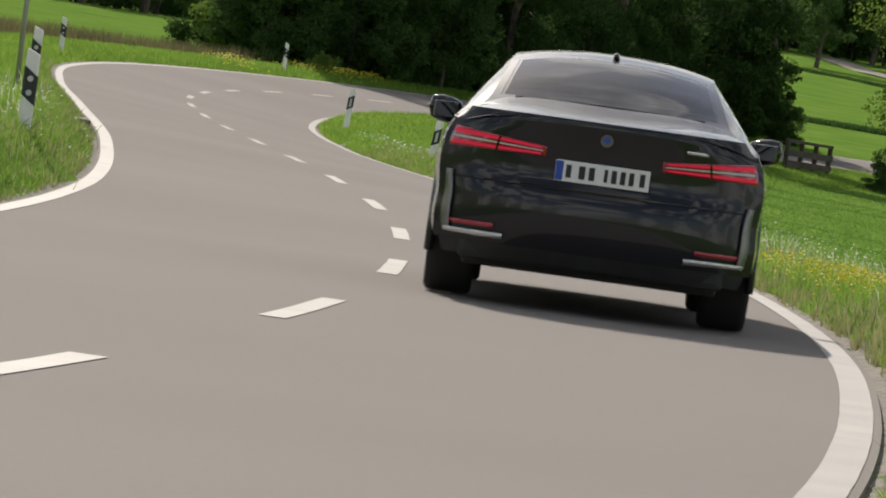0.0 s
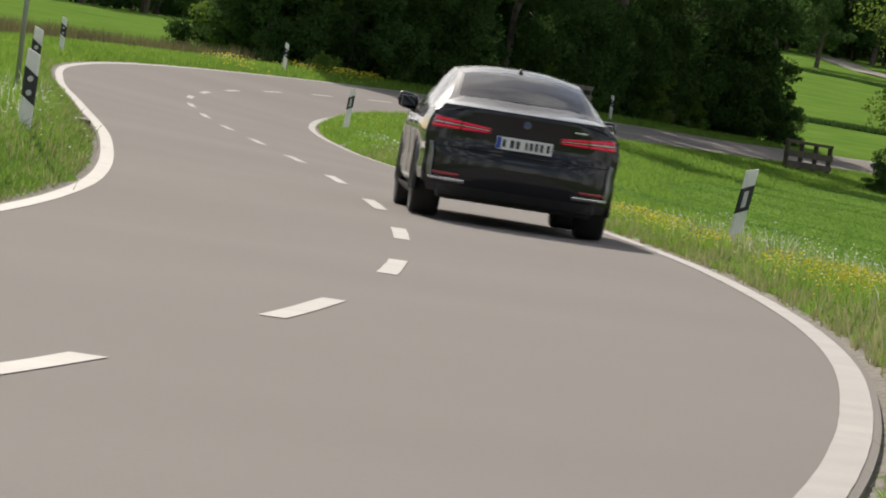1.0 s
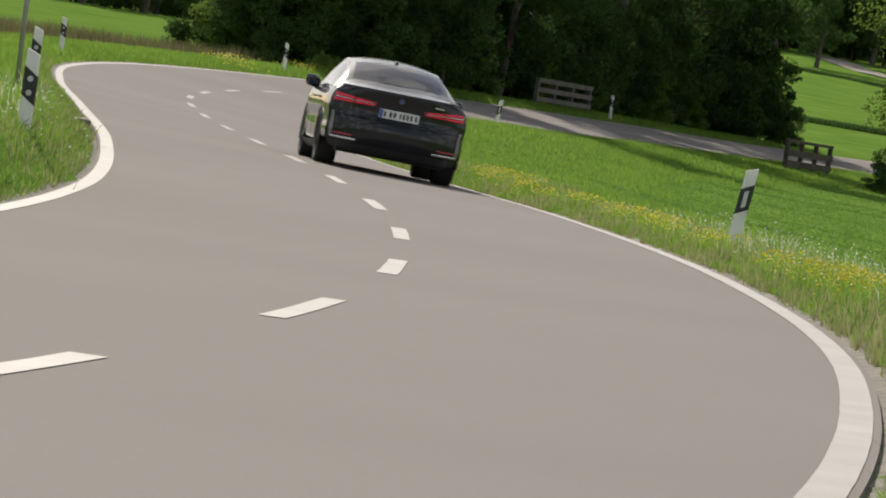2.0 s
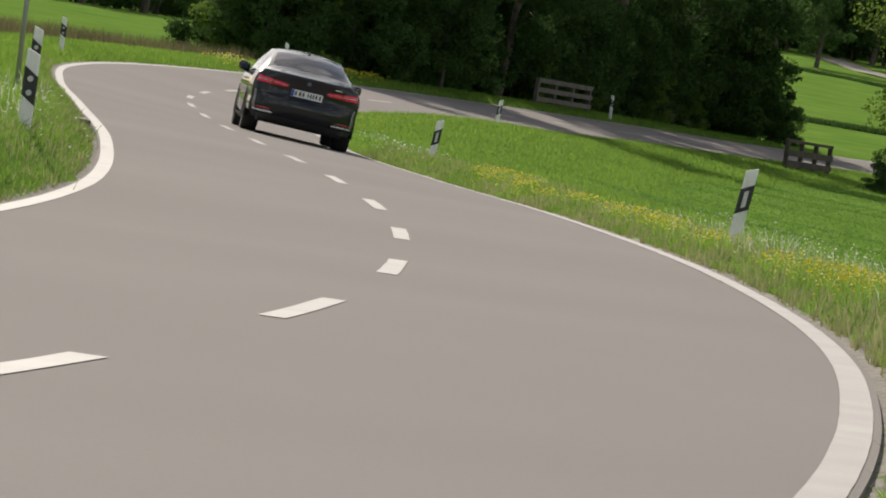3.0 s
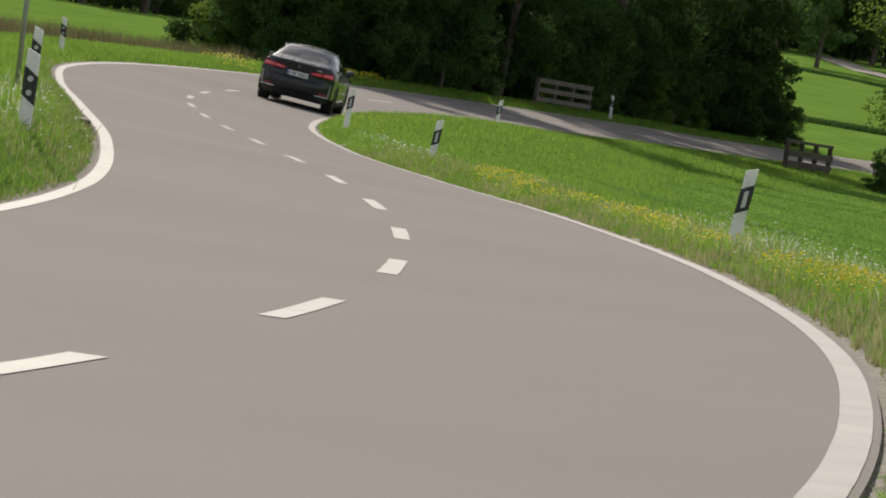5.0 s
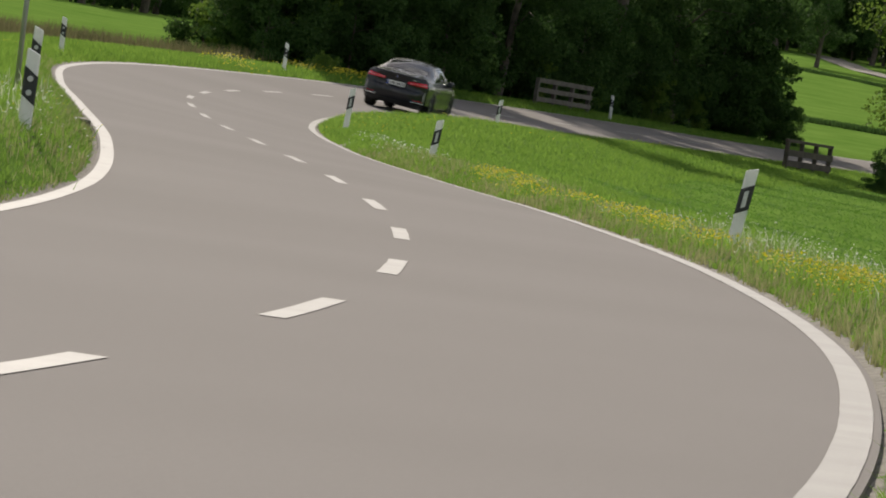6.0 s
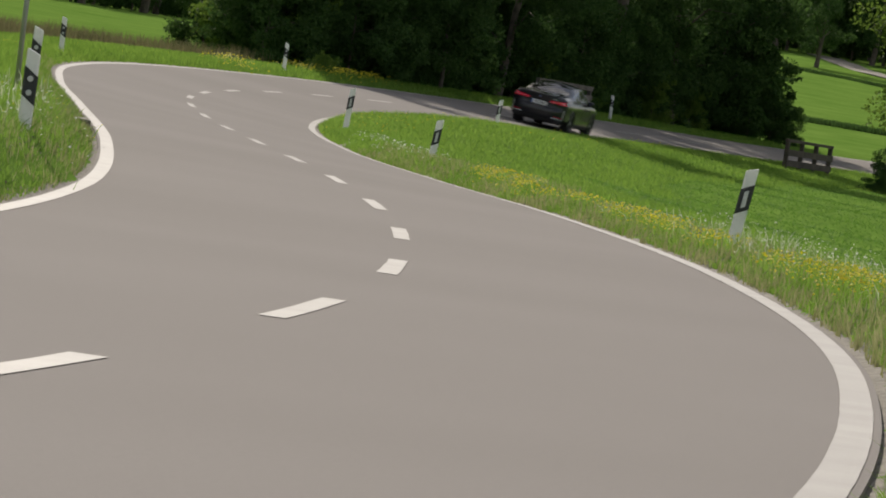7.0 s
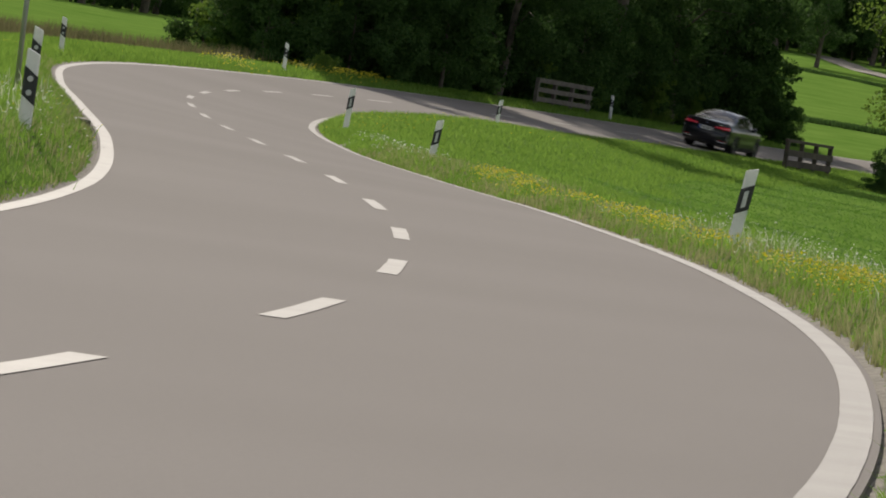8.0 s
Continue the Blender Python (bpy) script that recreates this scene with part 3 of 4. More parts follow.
def flower_bed(name, spots, n, size, height, material, label, seed, spread):
    """Open flower heads on thin stems, gathered round the given spots (k, offset)."""
    rng = np.random.default_rng(seed)
    c = np.array(spots)[rng.integers(len(spots), size=n)]
    k = c[:, 0] + rng.normal(0, spread[0], n)
    o = c[:, 1] + rng.normal(0, spread[1], n)
    p = on_road(k, o)
    p[:, 2] = ground_z(p[:, 0], p[:, 1])
    h = height * rng.uniform(0.5, 1.2, n)
    top = p + np.stack([rng.normal(0, 0.04, n), rng.normal(0, 0.04, n), h], -1)
    r = size * rng.uniform(0.6, 1.3, n)
    nrm = np.stack([rng.normal(0, 0.5, n), rng.normal(-0.4, 0.5, n), np.ones(n)], -1)
    nrm /= np.linalg.norm(nrm, axis=1)[:, None]
    u = np.cross(nrm, [1, 0.2, 0])
    u /= np.linalg.norm(u, axis=1)[:, None]
    w = np.cross(nrm, u)
    ring = [top + (u * math.cos(a) + w * math.sin(a)) * r[:, None] - nrm * (r * 0.25)[:, None] for a in np.arange(6) * math.pi / 3]
    V = np.stack([top, *ring], 1).reshape(-1, 3)
    i = np.arange(n)[:, None] * 7
    F = np.concatenate([i + np.array([0, 1 + q, 1 + (q + 1) % 6]) for q in range(6)], 1).reshape(-1, 3)
    tagged(tri_soup(name, V, F, material), label, "flowers", kind="stuff")
    s = np.array([0.004, 0, 0])
    V = np.stack([p - s, p + s, top + s * 0.5, top - s * 0.5], 1).reshape(-1, 3)
    F = np.arange(n)[:, None] * 4 + np.array([0, 1, 2, 3])
    tagged(tri_soup("flower_stems", V, F, M_GRASS), "thin green stems under the flowers", "stems", kind="stuff")


E0 = -HALF - 0.3
flower_bed("yellow_flowers", [(5.4, E0 - 0.5), (5.55, E0 - 0.35), (5.7, E0 - 0.45), (5.85, E0 - 0.3), (5.5, E0 - 0.3)], 1300, 0.0105, 0.16, M_YELLOW, "low yellow wildflowers in the verge", 1, (0.07, 0.1))
flower_bed("yellow_flowers", [(6.15, E0 - 0.25), (6.9, E0 - 0.25), (7.4, E0 - 0.3), (7.5, E0 - 0.25), (7.95, E0 - 0.3), (7.8, E0 - 0.35)], 1000, 0.0125, 0.15, M_YELLOW, "low yellow wildflowers in the verge", 2, (0.1, 0.08))
flower_bed("yellow_flowers", [(8.6, E0 - 0.45), (9.0, E0 - 0.2), (9.2, E0 - 0.25), (9.6, E0 - 0.25), (9.8, E0 - 0.3)], 900, 0.014, 0.15, M_YELLOW, "low yellow wildflowers in the verge", 3, (0.12, 0.1))
flower_bed("yellow_flowers", [(14.0, E0 - 0.7), (16.1, E0 - 1.6), (15, E0 - 0.8), (18.3, E0 - 0.7), (18.6, E0 - 3.2), (21.5, E0 - 0.8)], 260, 0.014, 0.18, M_YELLOW, "scattered yellow wildflowers on the grass bank", 4, (0.5, 0.4))
flower_bed("yellow_flowers", [(20.0, 3.4), (20.3, 3.8), (20.5, 3.6), (18.4, 3.4), (18.3, 3.2), (19.6, 3.6)], 800, 0.022, 0.25, M_YELLOW, "yellow wildflowers before the dark wood", 5, (0.16, 0.3))
flower_bed("white_flowers", [(11.7, E0 - 0.35), (11.4, E0 - 0.45), (11.9, E0 - 0.5), (12.4, E0 - 0.4)], 200, 0.014, 0.16, M_UMBEL, "white daisies in the verge", 6, (0.25, 0.2))
flower_bed("white_flowers", [(7.7, E0 - 1.1), (6.8, E0 - 0.65), (6.1, E0 - 0.5), (5.75, E0 - 0.65), (6.5, E0 - 0.7)], 200, 0.010, 0.24, M_UMBEL, "white umbels in the tall verge grass", 7, (0.25, 0.25))
flower_bed("white_flowers", [(6.3, 3.4), (6.8, 3.3), (7.2, 3.5)], 110, 0.011, 0.2, M_UMBEL, "white seed heads round the marker post", 9, (0.2, 0.25))
flower_bed("yellow_flowers", [(6.6, 4.0), (8.0, 3.4), (10, 4.4), (14, 4.5), (15.6, 4.0)], 260, 0.009, 0.12, M_YELLOW, "small yellow wildflowers in the inner verge", 8, (0.6, 0.4))


# ---- drain slab, tar seam and the far track ----
def lay_slab():
    p, q = on_road(8.55, HALF + 0.55), on_road(8.75, HALF + 0.55)
    ang = math.degrees(math.atan2(q[1] - p[1], q[0] - p[0]))
    bm = bmesh.new()
    box(bm, 0, 0, 0, 1.1, 0.8, 0.14, bevel=0.02)
    ob = part("drain_slab", bm, M_GRAVEL, None)
    ob.matrix_basis = pose(float(p[0]), float(p[1]), float(p[2]) + 0.02, 0, 0, ang)
    tagged(ob, "grey concrete drain slab in the verge", "slab")


def lay_seam():
    ks, os_ = np.linspace(8.76, 9.0, 20), np.linspace(2.5, 1.6, 20)
    a, b = on_road(ks, os_, 0.003), on_road(ks + 0.006, os_, 0.003)
    V = np.stack([a, b], 1).reshape(-1, 3)
    i = np.arange(19)[:, None] * 2
    ob = tri_soup("tar_seam", V, i + np.array([0, 2, 3, 1]), M_TAR)
    ob.parent = road


def lay_track():
    """A pale farm track across the far slope."""
    t = np.linspace(0, 1, 14)
    x, y = 30.4 + 1.6 * t + 3.5 * t ** 3, 486.0 - 66.0 * t
    V = np.concatenate([np.stack([x + w, y, ground_z(x + w, y) + 0.06], -1) for w in (1.5, -1.5)])
    i = np.arange(13)[:, None]
    tagged(tri_soup("farm_track", V, i + np.array([0, 1, 15, 14]), M_GRAVEL), "pale gravel farm track across the slope", "track", kind="structure")


def far_ditches():
    rng = np.random.default_rng(12)
    # dark leaf-coloured blades draw the ditches' shadow lines; no hollow is cut
    for (x0, y0), (x1, y1), n in (((16.8, 288), (24.0, 285), 5000), ((23.0, 412), (34.0, 396), 6000)):
        t = rng.uniform(0, 1, n)
        x, y = x0 + (x1 - x0) * t, y0 + (y1 - y0) * t + rng.normal(0, 0.5, n)
        blades("ditch_shade", np.stack([x, y, ground_z(x, y)], -1), 0.3, 0.02, rng, M_LEAF, "dark grass blades standing in for a field ditch's shadow line", 0.3)


M_TAR = surf("tar", (0.05, 0.047, 0.045), (0.09, 0.085, 0.08), 3.0, 0.7, 0, 30.0)
lay_slab()
lay_seam()
lay_track()
far_ditches()


def scatter_stones():
    """Loose gravel along both edges of the asphalt."""
    rng = np.random.default_rng(9)
    n = 5200
    side = np.where(rng.uniform(size=n) < 0.65, -1.0, 1.0)
    k = rng.uniform(3.0, 11.0, n)
    o = side * (HALF + 0.2 + np.abs(rng.normal(0, 0.22, n)))
    p = on_road(k, o)
    p[:, 2] = np.maximum(ground_z(p[:, 0], p[:, 1]), p[:, 2] - 0.03)
    r = 0.012 + 0.02 * rng.uniform(size=n) ** 3
    dirs = np.array([(1, 0, 0), (0, 1, 0), (-1, 0, 0), (0, -1, 0), (0, 0, 1), (0, 0, -1)], float)
    V = (p[:, None, :] + dirs[None] * r[:, None, None] * rng.uniform(0.6, 1.2, (n, 6, 1)) * np.array([1, 1, 0.7])).reshape(-1, 3)
    f = np.array([(0, 1, 4), (1, 2, 4), (2, 3, 4), (3, 0, 4), (1, 0, 5), (2, 1, 5), (3, 2, 5), (0, 3, 5)])
    F = (np.arange(n)[:, None, None] * 6 + f[None]).reshape(-1, 3)
    tagged(tri_soup("gravel", V, F, M_GRAVEL), "loose grey gravel along the asphalt's edge", "gravel", kind="stuff")


scatter_stones()


# ---- the car: x forward from the rear axle, y to its left, z up from the road ----
M_CARPAINT = surf("black_paint", (0.007, 0.008, 0.010), (0.012, 0.012, 0.015), 2.0, 0.4, 0, 400.0, coat=0.75, spec=0.15)
M_TRIM = surf("satin_silver", (0.55, 0.55, 0.54), (0.68, 0.68, 0.67), 8.0, 0.22, 0, 80.0, metal=0.9)
# the same silver trim, darkened: its dull reflection of grass is in the colour
M_TRIM_DIMMED = surf("silver_dull_reflection", (0.2, 0.2, 0.195), (0.27, 0.27, 0.265), 8.0, 0.3, 0, 80.0, metal=0.8)
M_GLOSS = surf("gloss_black", (0.004, 0.004, 0.005), (0.008, 0.008, 0.009), 4.0, 0.12, 0, 80.0)
M_PLASTIC = surf("dark_plastic", (0.012, 0.012, 0.012), (0.025, 0.025, 0.025), 8.0, 0.6, 0.001, 80.0)
M_MIRROR = surf("mirror_silver", (0.3, 0.32, 0.35), (0.34, 0.36, 0.39), 4.0, 0.03, 0, 50.0, metal=1.0)
M_RUBBER = surf("rubber", (0.012, 0.012, 0.012), (0.026, 0.025, 0.024), 8.0, 0.85, 0.002, 60.0)
M_RIM = surf("dark_alloy", (0.08, 0.08, 0.085), (0.16, 0.16, 0.165), 8.0, 0.35, 0, 60.0, metal=0.8)
M_LAMP = surf("red_lens", (0.26, 0.003, 0.01), (0.36, 0.005, 0.018), 8.0, 0.12, 0, 60.0, coat=1.0)
M_PLATE = surf("plate_white", (0.7, 0.7, 0.68), (0.8, 0.8, 0.78), 8.0, 0.4, 0, 60.0)
M_PLATE_BLUE = surf("plate_blue", (0.01, 0.05, 0.3), (0.015, 0.07, 0.38), 8.0, 0.4, 0, 60.0)
M_INK = surf("plate_ink", (0.01, 0.01, 0.01), (0.02, 0.02, 0.02), 8.0, 0.5, 0, 60.0)
M_SEAT = surf("seat_leather", (0.02, 0.018, 0.016), (0.05, 0.045, 0.04), 8.0, 0.6, 0.002, 60.0)


def glass_mat():
    m = bpy.data.materials.new("tinted_glass")
    m.use_nodes = True
    b = m.node_tree.nodes["Principled BSDF"]
    b.inputs["Base Color"].default_value = (0.22, 0.27, 0.27, 1)
    b.inputs["Roughness"].default_value = 0.02
    b.inputs["Transmission Weight"].default_value = 1.0
    b.inputs["IOR"].default_value = 1.6
    return m


def lit_red():
    m = bpy.data.materials.new("lit_red_bar")
    m.use_nodes = True
    b = m.node_tree.nodes["Principled BSDF"]
    b.inputs["Base Color"].default_value = (0.5, 0.01, 0.015, 1)
    b.inputs["Emission Color"].default_value = (1.0, 0.0, 0.09, 1)
    b.inputs["Emission Strength"].default_value = 0.22
    return m


M_GLASS, M_LIT = glass_mat(), lit_red()


def curve_of(*pts):
    """Smooth interpolation through (x, value) pairs."""
    xs, vs = [p[0] for p in pts], [p[1] for p in pts]

    def f(x):
        if x <= xs[0]:
            return vs[0]
        if x >= xs[-1]:
            return vs[-1]
        i = max(j for j in range(len(xs) - 1) if xs[j] <= x)
        h = xs[i + 1] - xs[i]
        t = (x - xs[i]) / h
        m0 = (vs[i + 1] - vs[max(i - 1, 0)]) / (xs[i + 1] - xs[max(i - 1, 0)])
        m1 = (vs[min(i + 2, len(vs) - 1)] - vs[i]) / (xs[min(i + 2, len(xs) - 1)] - xs[i])
        return ((1 + 2 * t) * (1 - t) ** 2 * vs[i] + t * (1 - t) ** 2 * h * m0 + t * t * (3 - 2 * t) * vs[i + 1] + t * t * (t - 1) * h * m1)
    return f


PLAN = curve_of((-0.88, 0.915), (-0.4, 0.945), (0.3, 0.95), (2.0, 0.95), (3.0, 0.94), (3.5, 0.89), (3.8, 0.78), (3.93, 0.6))
SECT = curve_of((0.2, 0.9), (0.3, 0.965), (0.45, 0.992), (0.6, 0.985), (0.78, 1.0), (0.9, 0.985), (0.97, 0.955), (1.03, 0.915))
SHOULDER = curve_of((-0.88, 1.0), (0.0, 1.015), (1.5, 0.99), (2.6, 0.96), (3.4, 0.86), (3.93, 0.74))
RAIL_Z = curve_of((-0.62, 1.03), (-0.1, 1.15), (0.35, 1.29), (0.8, 1.395), (1.3, 1.44), (1.9, 1.425), (2.2, 1.31), (2.75, 1.0))
RAIL_Y = curve_of((-0.62, 0.80), (-0.1, 0.70), (0.35, 0.645), (0.8, 0.605), (1.3, 0.60), (1.9, 0.61), (2.2, 0.65), (2.75, 0.74))
CROWN = curve_of((-0.1, 0.012), (0.3, 0.045), (0.8, 0.065), (2.0, 0.065), (2.75, 0.03))
TAIL = curve_of((0.24, 0.62), (0.34, 0.86), (0.45, 0.99), (0.62, 1.0), (0.70, 0.9), (0.76, 0.83), (0.92, 0.86), (1.02, 0.95), (1.07, 1.0), (1.085, 0.95))


def side_pt(x, z, sgn):
    return (x, sgn * PLAN(x) * SECT(z), z)


def tail_pt(s, z, out=0.0):
    """The rear face: s from -1 (right) to 1 (left)."""
    w = PLAN(-0.88) * SECT(min(z, 1.03)) * (1.0 if z < 1.0 else 1.0 - (z - 1.0) * 0.9)
    x = -0.88 - 0.27 * TAIL(z) * (1 - abs(s) ** 3.4) - out * (1 - 0.5 * abs(s) ** 4)
    return (x, s * w * (1 + out * 0.4), z)


def patch(name, fn, us, vs, material, parent, label="", keep=None, smooth=True, thick=0.0):
    """A surface fn(u, v) on a grid; keep(u, v) picks the cells."""
    bm = bmesh.new()
    g = [[bm.verts.new(fn(u, v)) for v in vs] for u in us]
    for i in range(len(us) - 1):
        for j in range(len(vs) - 1):
            if keep is None or keep((us[i] + us[i + 1]) / 2, (vs[j] + vs[j + 1]) / 2):
                bm.faces.new((g[i][j], g[i + 1][j], g[i + 1][j + 1], g[i][j + 1]))
    bmesh.ops.delete(bm, geom=[v for v in bm.verts if not v.link_faces], context="VERTS")
    bmesh.ops.recalc_face_normals(bm, faces=bm.faces)
    if thick:
        bmesh.ops.solidify(bm, geom=bm.faces[:], thickness=thick)
    return part(name, bm, material, parent, label, smooth)


def lin(a, b, n):
    return [a + (b - a) * i / (n - 1) for i in range(n)]


def cabin_side(x, t, sgn):
    zb = SHOULDER(x) if x < 2.4 else min(SHOULDER(x), RAIL_Z(x))
    yb = PLAN(x) * 0.925
    zr, yr = max(RAIL_Z(x), zb + 0.004), RAIL_Y(x)
    bulge = 0.025 * math.sin(math.pi * t)
    return (x, sgn * (yb + (yr - yb) * t + bulge), zb + (zr - zb) * t + 0.01 * math.sin(math.pi * t))


def cabin_top(x, s):
    return (x - 0.06 * (1 - s * s) * (1 if x < 0.8 else -1 if x > 1.9 else 0), s * RAIL_Y(x), RAIL_Z(x) + CROWN(x) * (1 - abs(s) ** 2.3))


def side_window(x, t):
    return (0.62 < x < 1.22 or 1.30 < x < 2.12) and 0.1 < t < 0.86 or (0.2 < x < 0.56 and 0.1 < t < 0.72)


def make_wheel(x, y):
    """Tyre, alloy rim with five spokes, brake disc; turns about its own y axis."""
    hub = new("wheel")
    hub.parent = CAR
    bm = bmesh.new()
    prof = [(0.262, 0.115), (0.30, 0.135), (0.335, 0.137), (0.355, 0.122), (0.361, 0.09), (0.361, -0.09), (0.355, -0.122), (0.335, -0.137), (0.30, -0.135), (0.262, -0.115)]
    n = 40
    rings = [[bm.verts.new((r * math.cos(2 * math.pi * i / n), w, r * math.sin(2 * math.pi * i / n))) for r, w in prof] for i in range(n)]
    for i in range(n):
        for j in range(len(prof) - 1):
            bm.faces.new((rings[i][j], rings[(i + 1) % n][j], rings[(i + 1) % n][j + 1], rings[i][j + 1]))
    part("tyre", bm, M_RUBBER, hub, "black road tyre", True)
    bm = bmesh.new()
    out = 1 if y > 0 else -1
    bmesh.ops.create_cone(bm, cap_ends=False, segments=40, radius1=0.266, radius2=0.266, depth=0.23, matrix=pose(0, 0, 0, 90))
    for q in range(5):
        box(bm, 0.145, out * 0.1, 0, 0.24, 0.03, 0.055, pose(0, 0, 0, 0, q * 72, 0), bevel=0.006)
    bmesh.ops.create_cone(bm, cap_ends=True, segments=20, radius1=0.06, radius2=0.05, depth=0.06, matrix=pose(0, out * 0.09, 0, 90))
    part("rim", bm, M_RIM, hub, "dark five-spoke alloy rim")
    bm = bmesh.new()
    bmesh.ops.create_cone(bm, cap_ends=True, segments=28, radius1=0.19, radius2=0.19, depth=0.03, matrix=pose(0, out * 0.03, 0, 90))
    part("brake_disc", bm, M_ZINC, hub)
    hub.location = (x, y, 0.361)
    return hub


def build_car():
    for sgn in (1, -1):
        xs, ts = lin(-0.88, 3.9, 97), lin(0, 1, 19)

        def skin(x, t, sgn=sgn):
            zb, zt = (0.36 if x < -0.3 else 0.22) + 0.03 * (x > 3.3), SHOULDER(x)
            z = zb + (zt - zb) * t
            return side_pt(x, min(z, 1.03), sgn)

        def clear(x, t):
            zb = 0.36 if x < -0.3 else 0.22
            z = zb + (SHOULDER(x) - zb) * t
            return min(math.hypot(x, z - 0.36), math.hypot(x - 2.995, z - 0.36)) > 0.405
        patch("body_side", skin, xs, ts, M_CARPAINT, CAR, "gloss black body side", keep=clear)
        for xw in (0.0, 2.995):
            path = [(xw + 0.405 * math.cos(a), sgn * PLAN(xw) * SECT(0.6) * 0.985, 0.36 + 0.405 * math.sin(a)) for a in lin(-0.3, math.pi + 0.3, 22)]
            V, F = tube(path, [0.028] * len(path), 6)
            tri_soup("wheel_arch", V, F, M_CARPAINT, CAR, smooth=True)
        patch("sill", lambda x, t, sgn=sgn: (x, sgn * (0.86 + 0.085 * math.sin(math.pi * t * 0.5)), 0.17 + 0.1 * t), lin(0.45, 2.55, 8), lin(0, 1, 5), M_PLASTIC, CAR)
        # cabin flank: pillars and panes
        cx, ct = lin(-0.62, 2.75, 70), lin(0, 1, 15)
        patch("pillar", lambda x, t, sgn=sgn: cabin_side(x, t, sgn), cx, ct, M_CARPAINT, CAR, keep=lambda x, t: not side_window(x, t))
        for a, b in ((0.2, 0.56), (0.62, 1.22), (1.30, 2.12)):
            patch("side_window", lambda x, t, sgn=sgn: cabin_side(x, t, sgn), lin(a - 0.03, b + 0.03, 12), lin(0.06, 0.74 if a < 0.5 else 0.9, 8), M_GLASS, CAR, "tinted side window")
        path = [cabin_side(x, 0.07, sgn) for x in lin(0.05, 2.3, 22)]
        V, F = tube(path, [0.011] * 22, 6)
        tri_soup("window_trim", V, F, M_GLOSS, CAR, smooth=True)
        for x in (0.75, 1.75):
            bm = bmesh.new()
            box(bm, x, sgn * 0.952, 0.86, 0.24, 0.022, 0.028, bevel=0.008)
            part("door_handle", bm, M_CARPAINT, CAR)
        for x in (0.42, 1.26, 2.3):
            V, F = tube([side_pt(x + 0.03 * math.sin(z * 3), z, sgn) for z in lin(0.3, 0.96, 9)], [0.003] * 9, 5)
            tri_soup("door_seam", V, F, M_GLOSS, CAR)
        # mirror
        bm = bmesh.new()
        vs = box(bm, 1.98, sgn * 0.985, 1.05, 0.17, 0.215, 0.165, bevel=0.075)
        for v in vs:
            v.co.x += (abs(v.co.y) - 0.985) * -0.25
            v.co.z += (abs(v.co.y) - 0.985) * 0.12
        mir = part("mirror", bm, M_GLOSS, CAR, "gloss black door mirror", True)
        bm = bmesh.new()
        box(bm, 0, 0, 0, 0.012, 0.15, 0.1, pose(1.888, sgn * 0.985, 1.05, 0, -9, sgn * 12), bevel=0.005)
        part("mirror_glass", bm, M_MIRROR, mir, "silvered mirror glass")
        bm = bmesh.new()
        box(bm, 2.0, sgn * 0.895, 0.965, 0.07, 0.1, 0.04, bevel=0.012)
        part("mirror_foot", bm, M_GLOSS, mir)
        # rear lamps: lens, two lit bars, silver blade
        s0, s1 = 0.36, 0.955

        def lens(s, t, sgn=sgn, out=0.006):
            f = (s - s0) / (s1 - s0)
            zc, hh = 0.888 + 0.022 * f, 0.028 + 0.028 * f
            return tail_pt(sgn * s, zc + hh * (2 * t - 1), out)
        lamp = patch("tail_lamp", lens, lin(s0, s1, 18), lin(0, 1, 6), M_LAMP, CAR, "dark red tail lamp", thick=-0.01)
        for t0, t1 in ((0.12, 0.3), (0.7, 0.9)):
            patch("light_bar", lambda s, t, sgn=sgn, t0=t0, t1=t1: lens(s, t0 + (t1 - t0) * t, sgn, 0.021), lin(s0 + 0.03, s1 - 0.01, 16), lin(0, 1, 3), M_LIT, lamp, "glowing red bar")
        patch("lamp_blade", lambda s, t, sgn=sgn: lens(s, 0.46 + 0.1 * t, sgn, 0.021), lin(s0 + 0.02, s1 - 0.02, 16), lin(0, 1, 3), M_REFL, lamp, "pale clear strip in the lamp")
        patch("lid_gap", lambda s, t, sgn=sgn: lens(s, t, sgn, 0.024), lin(0.655, 0.667, 3), lin(0, 1, 4), M_GLOSS, lamp, "dark gap beside the boot lid")
        # bumper corner trim: an upright blade that turns in along the bottom
        patch("corner_trim", lambda z, t, sgn=sgn: tail_pt(sgn * (0.893 + 0.045 * t * (1.15 - 1.6 * abs(z - 0.5)) + 0.05 * (z - 0.4)), z, 0.014), lin(0.385, 0.72, 12), lin(0, 1, 3), M_TRIM_DIMMED, CAR, "satin silver upright bumper blade, dull grass reflection in its colour", thick=-0.008)
        patch("corner_trim", lambda s, t, sgn=sgn: tail_pt(sgn * s, 0.375 + (0.024 + 0.02 * (0.95 - s)) * t - 0.02 * (0.92 - s), 0.016), lin(0.56 , 0.93, 12), lin(0, 1, 3), M_TRIM, CAR, "satin silver bumper trim", thick=-0.008)
        patch("reflector", lambda s, t, sgn=sgn: tail_pt(sgn * s, 0.423 + 0.026 * t, 0.010), lin(0.62, 0.9, 8), lin(0, 1, 3), M_LAMP, CAR, "red bumper reflector", thick=-0.006)
        # headlamp
        bm = bmesh.new()
        box(bm, 3.72, sgn * 0.66, 0.70, 0.3, 0.34, 0.1, bevel=0.03)
        part("headlamp", bm, M_GLASS, CAR)
    # rear face: bumper, boot lid
    ss = [-1 + 2 * i / 40 for i in range(41)]
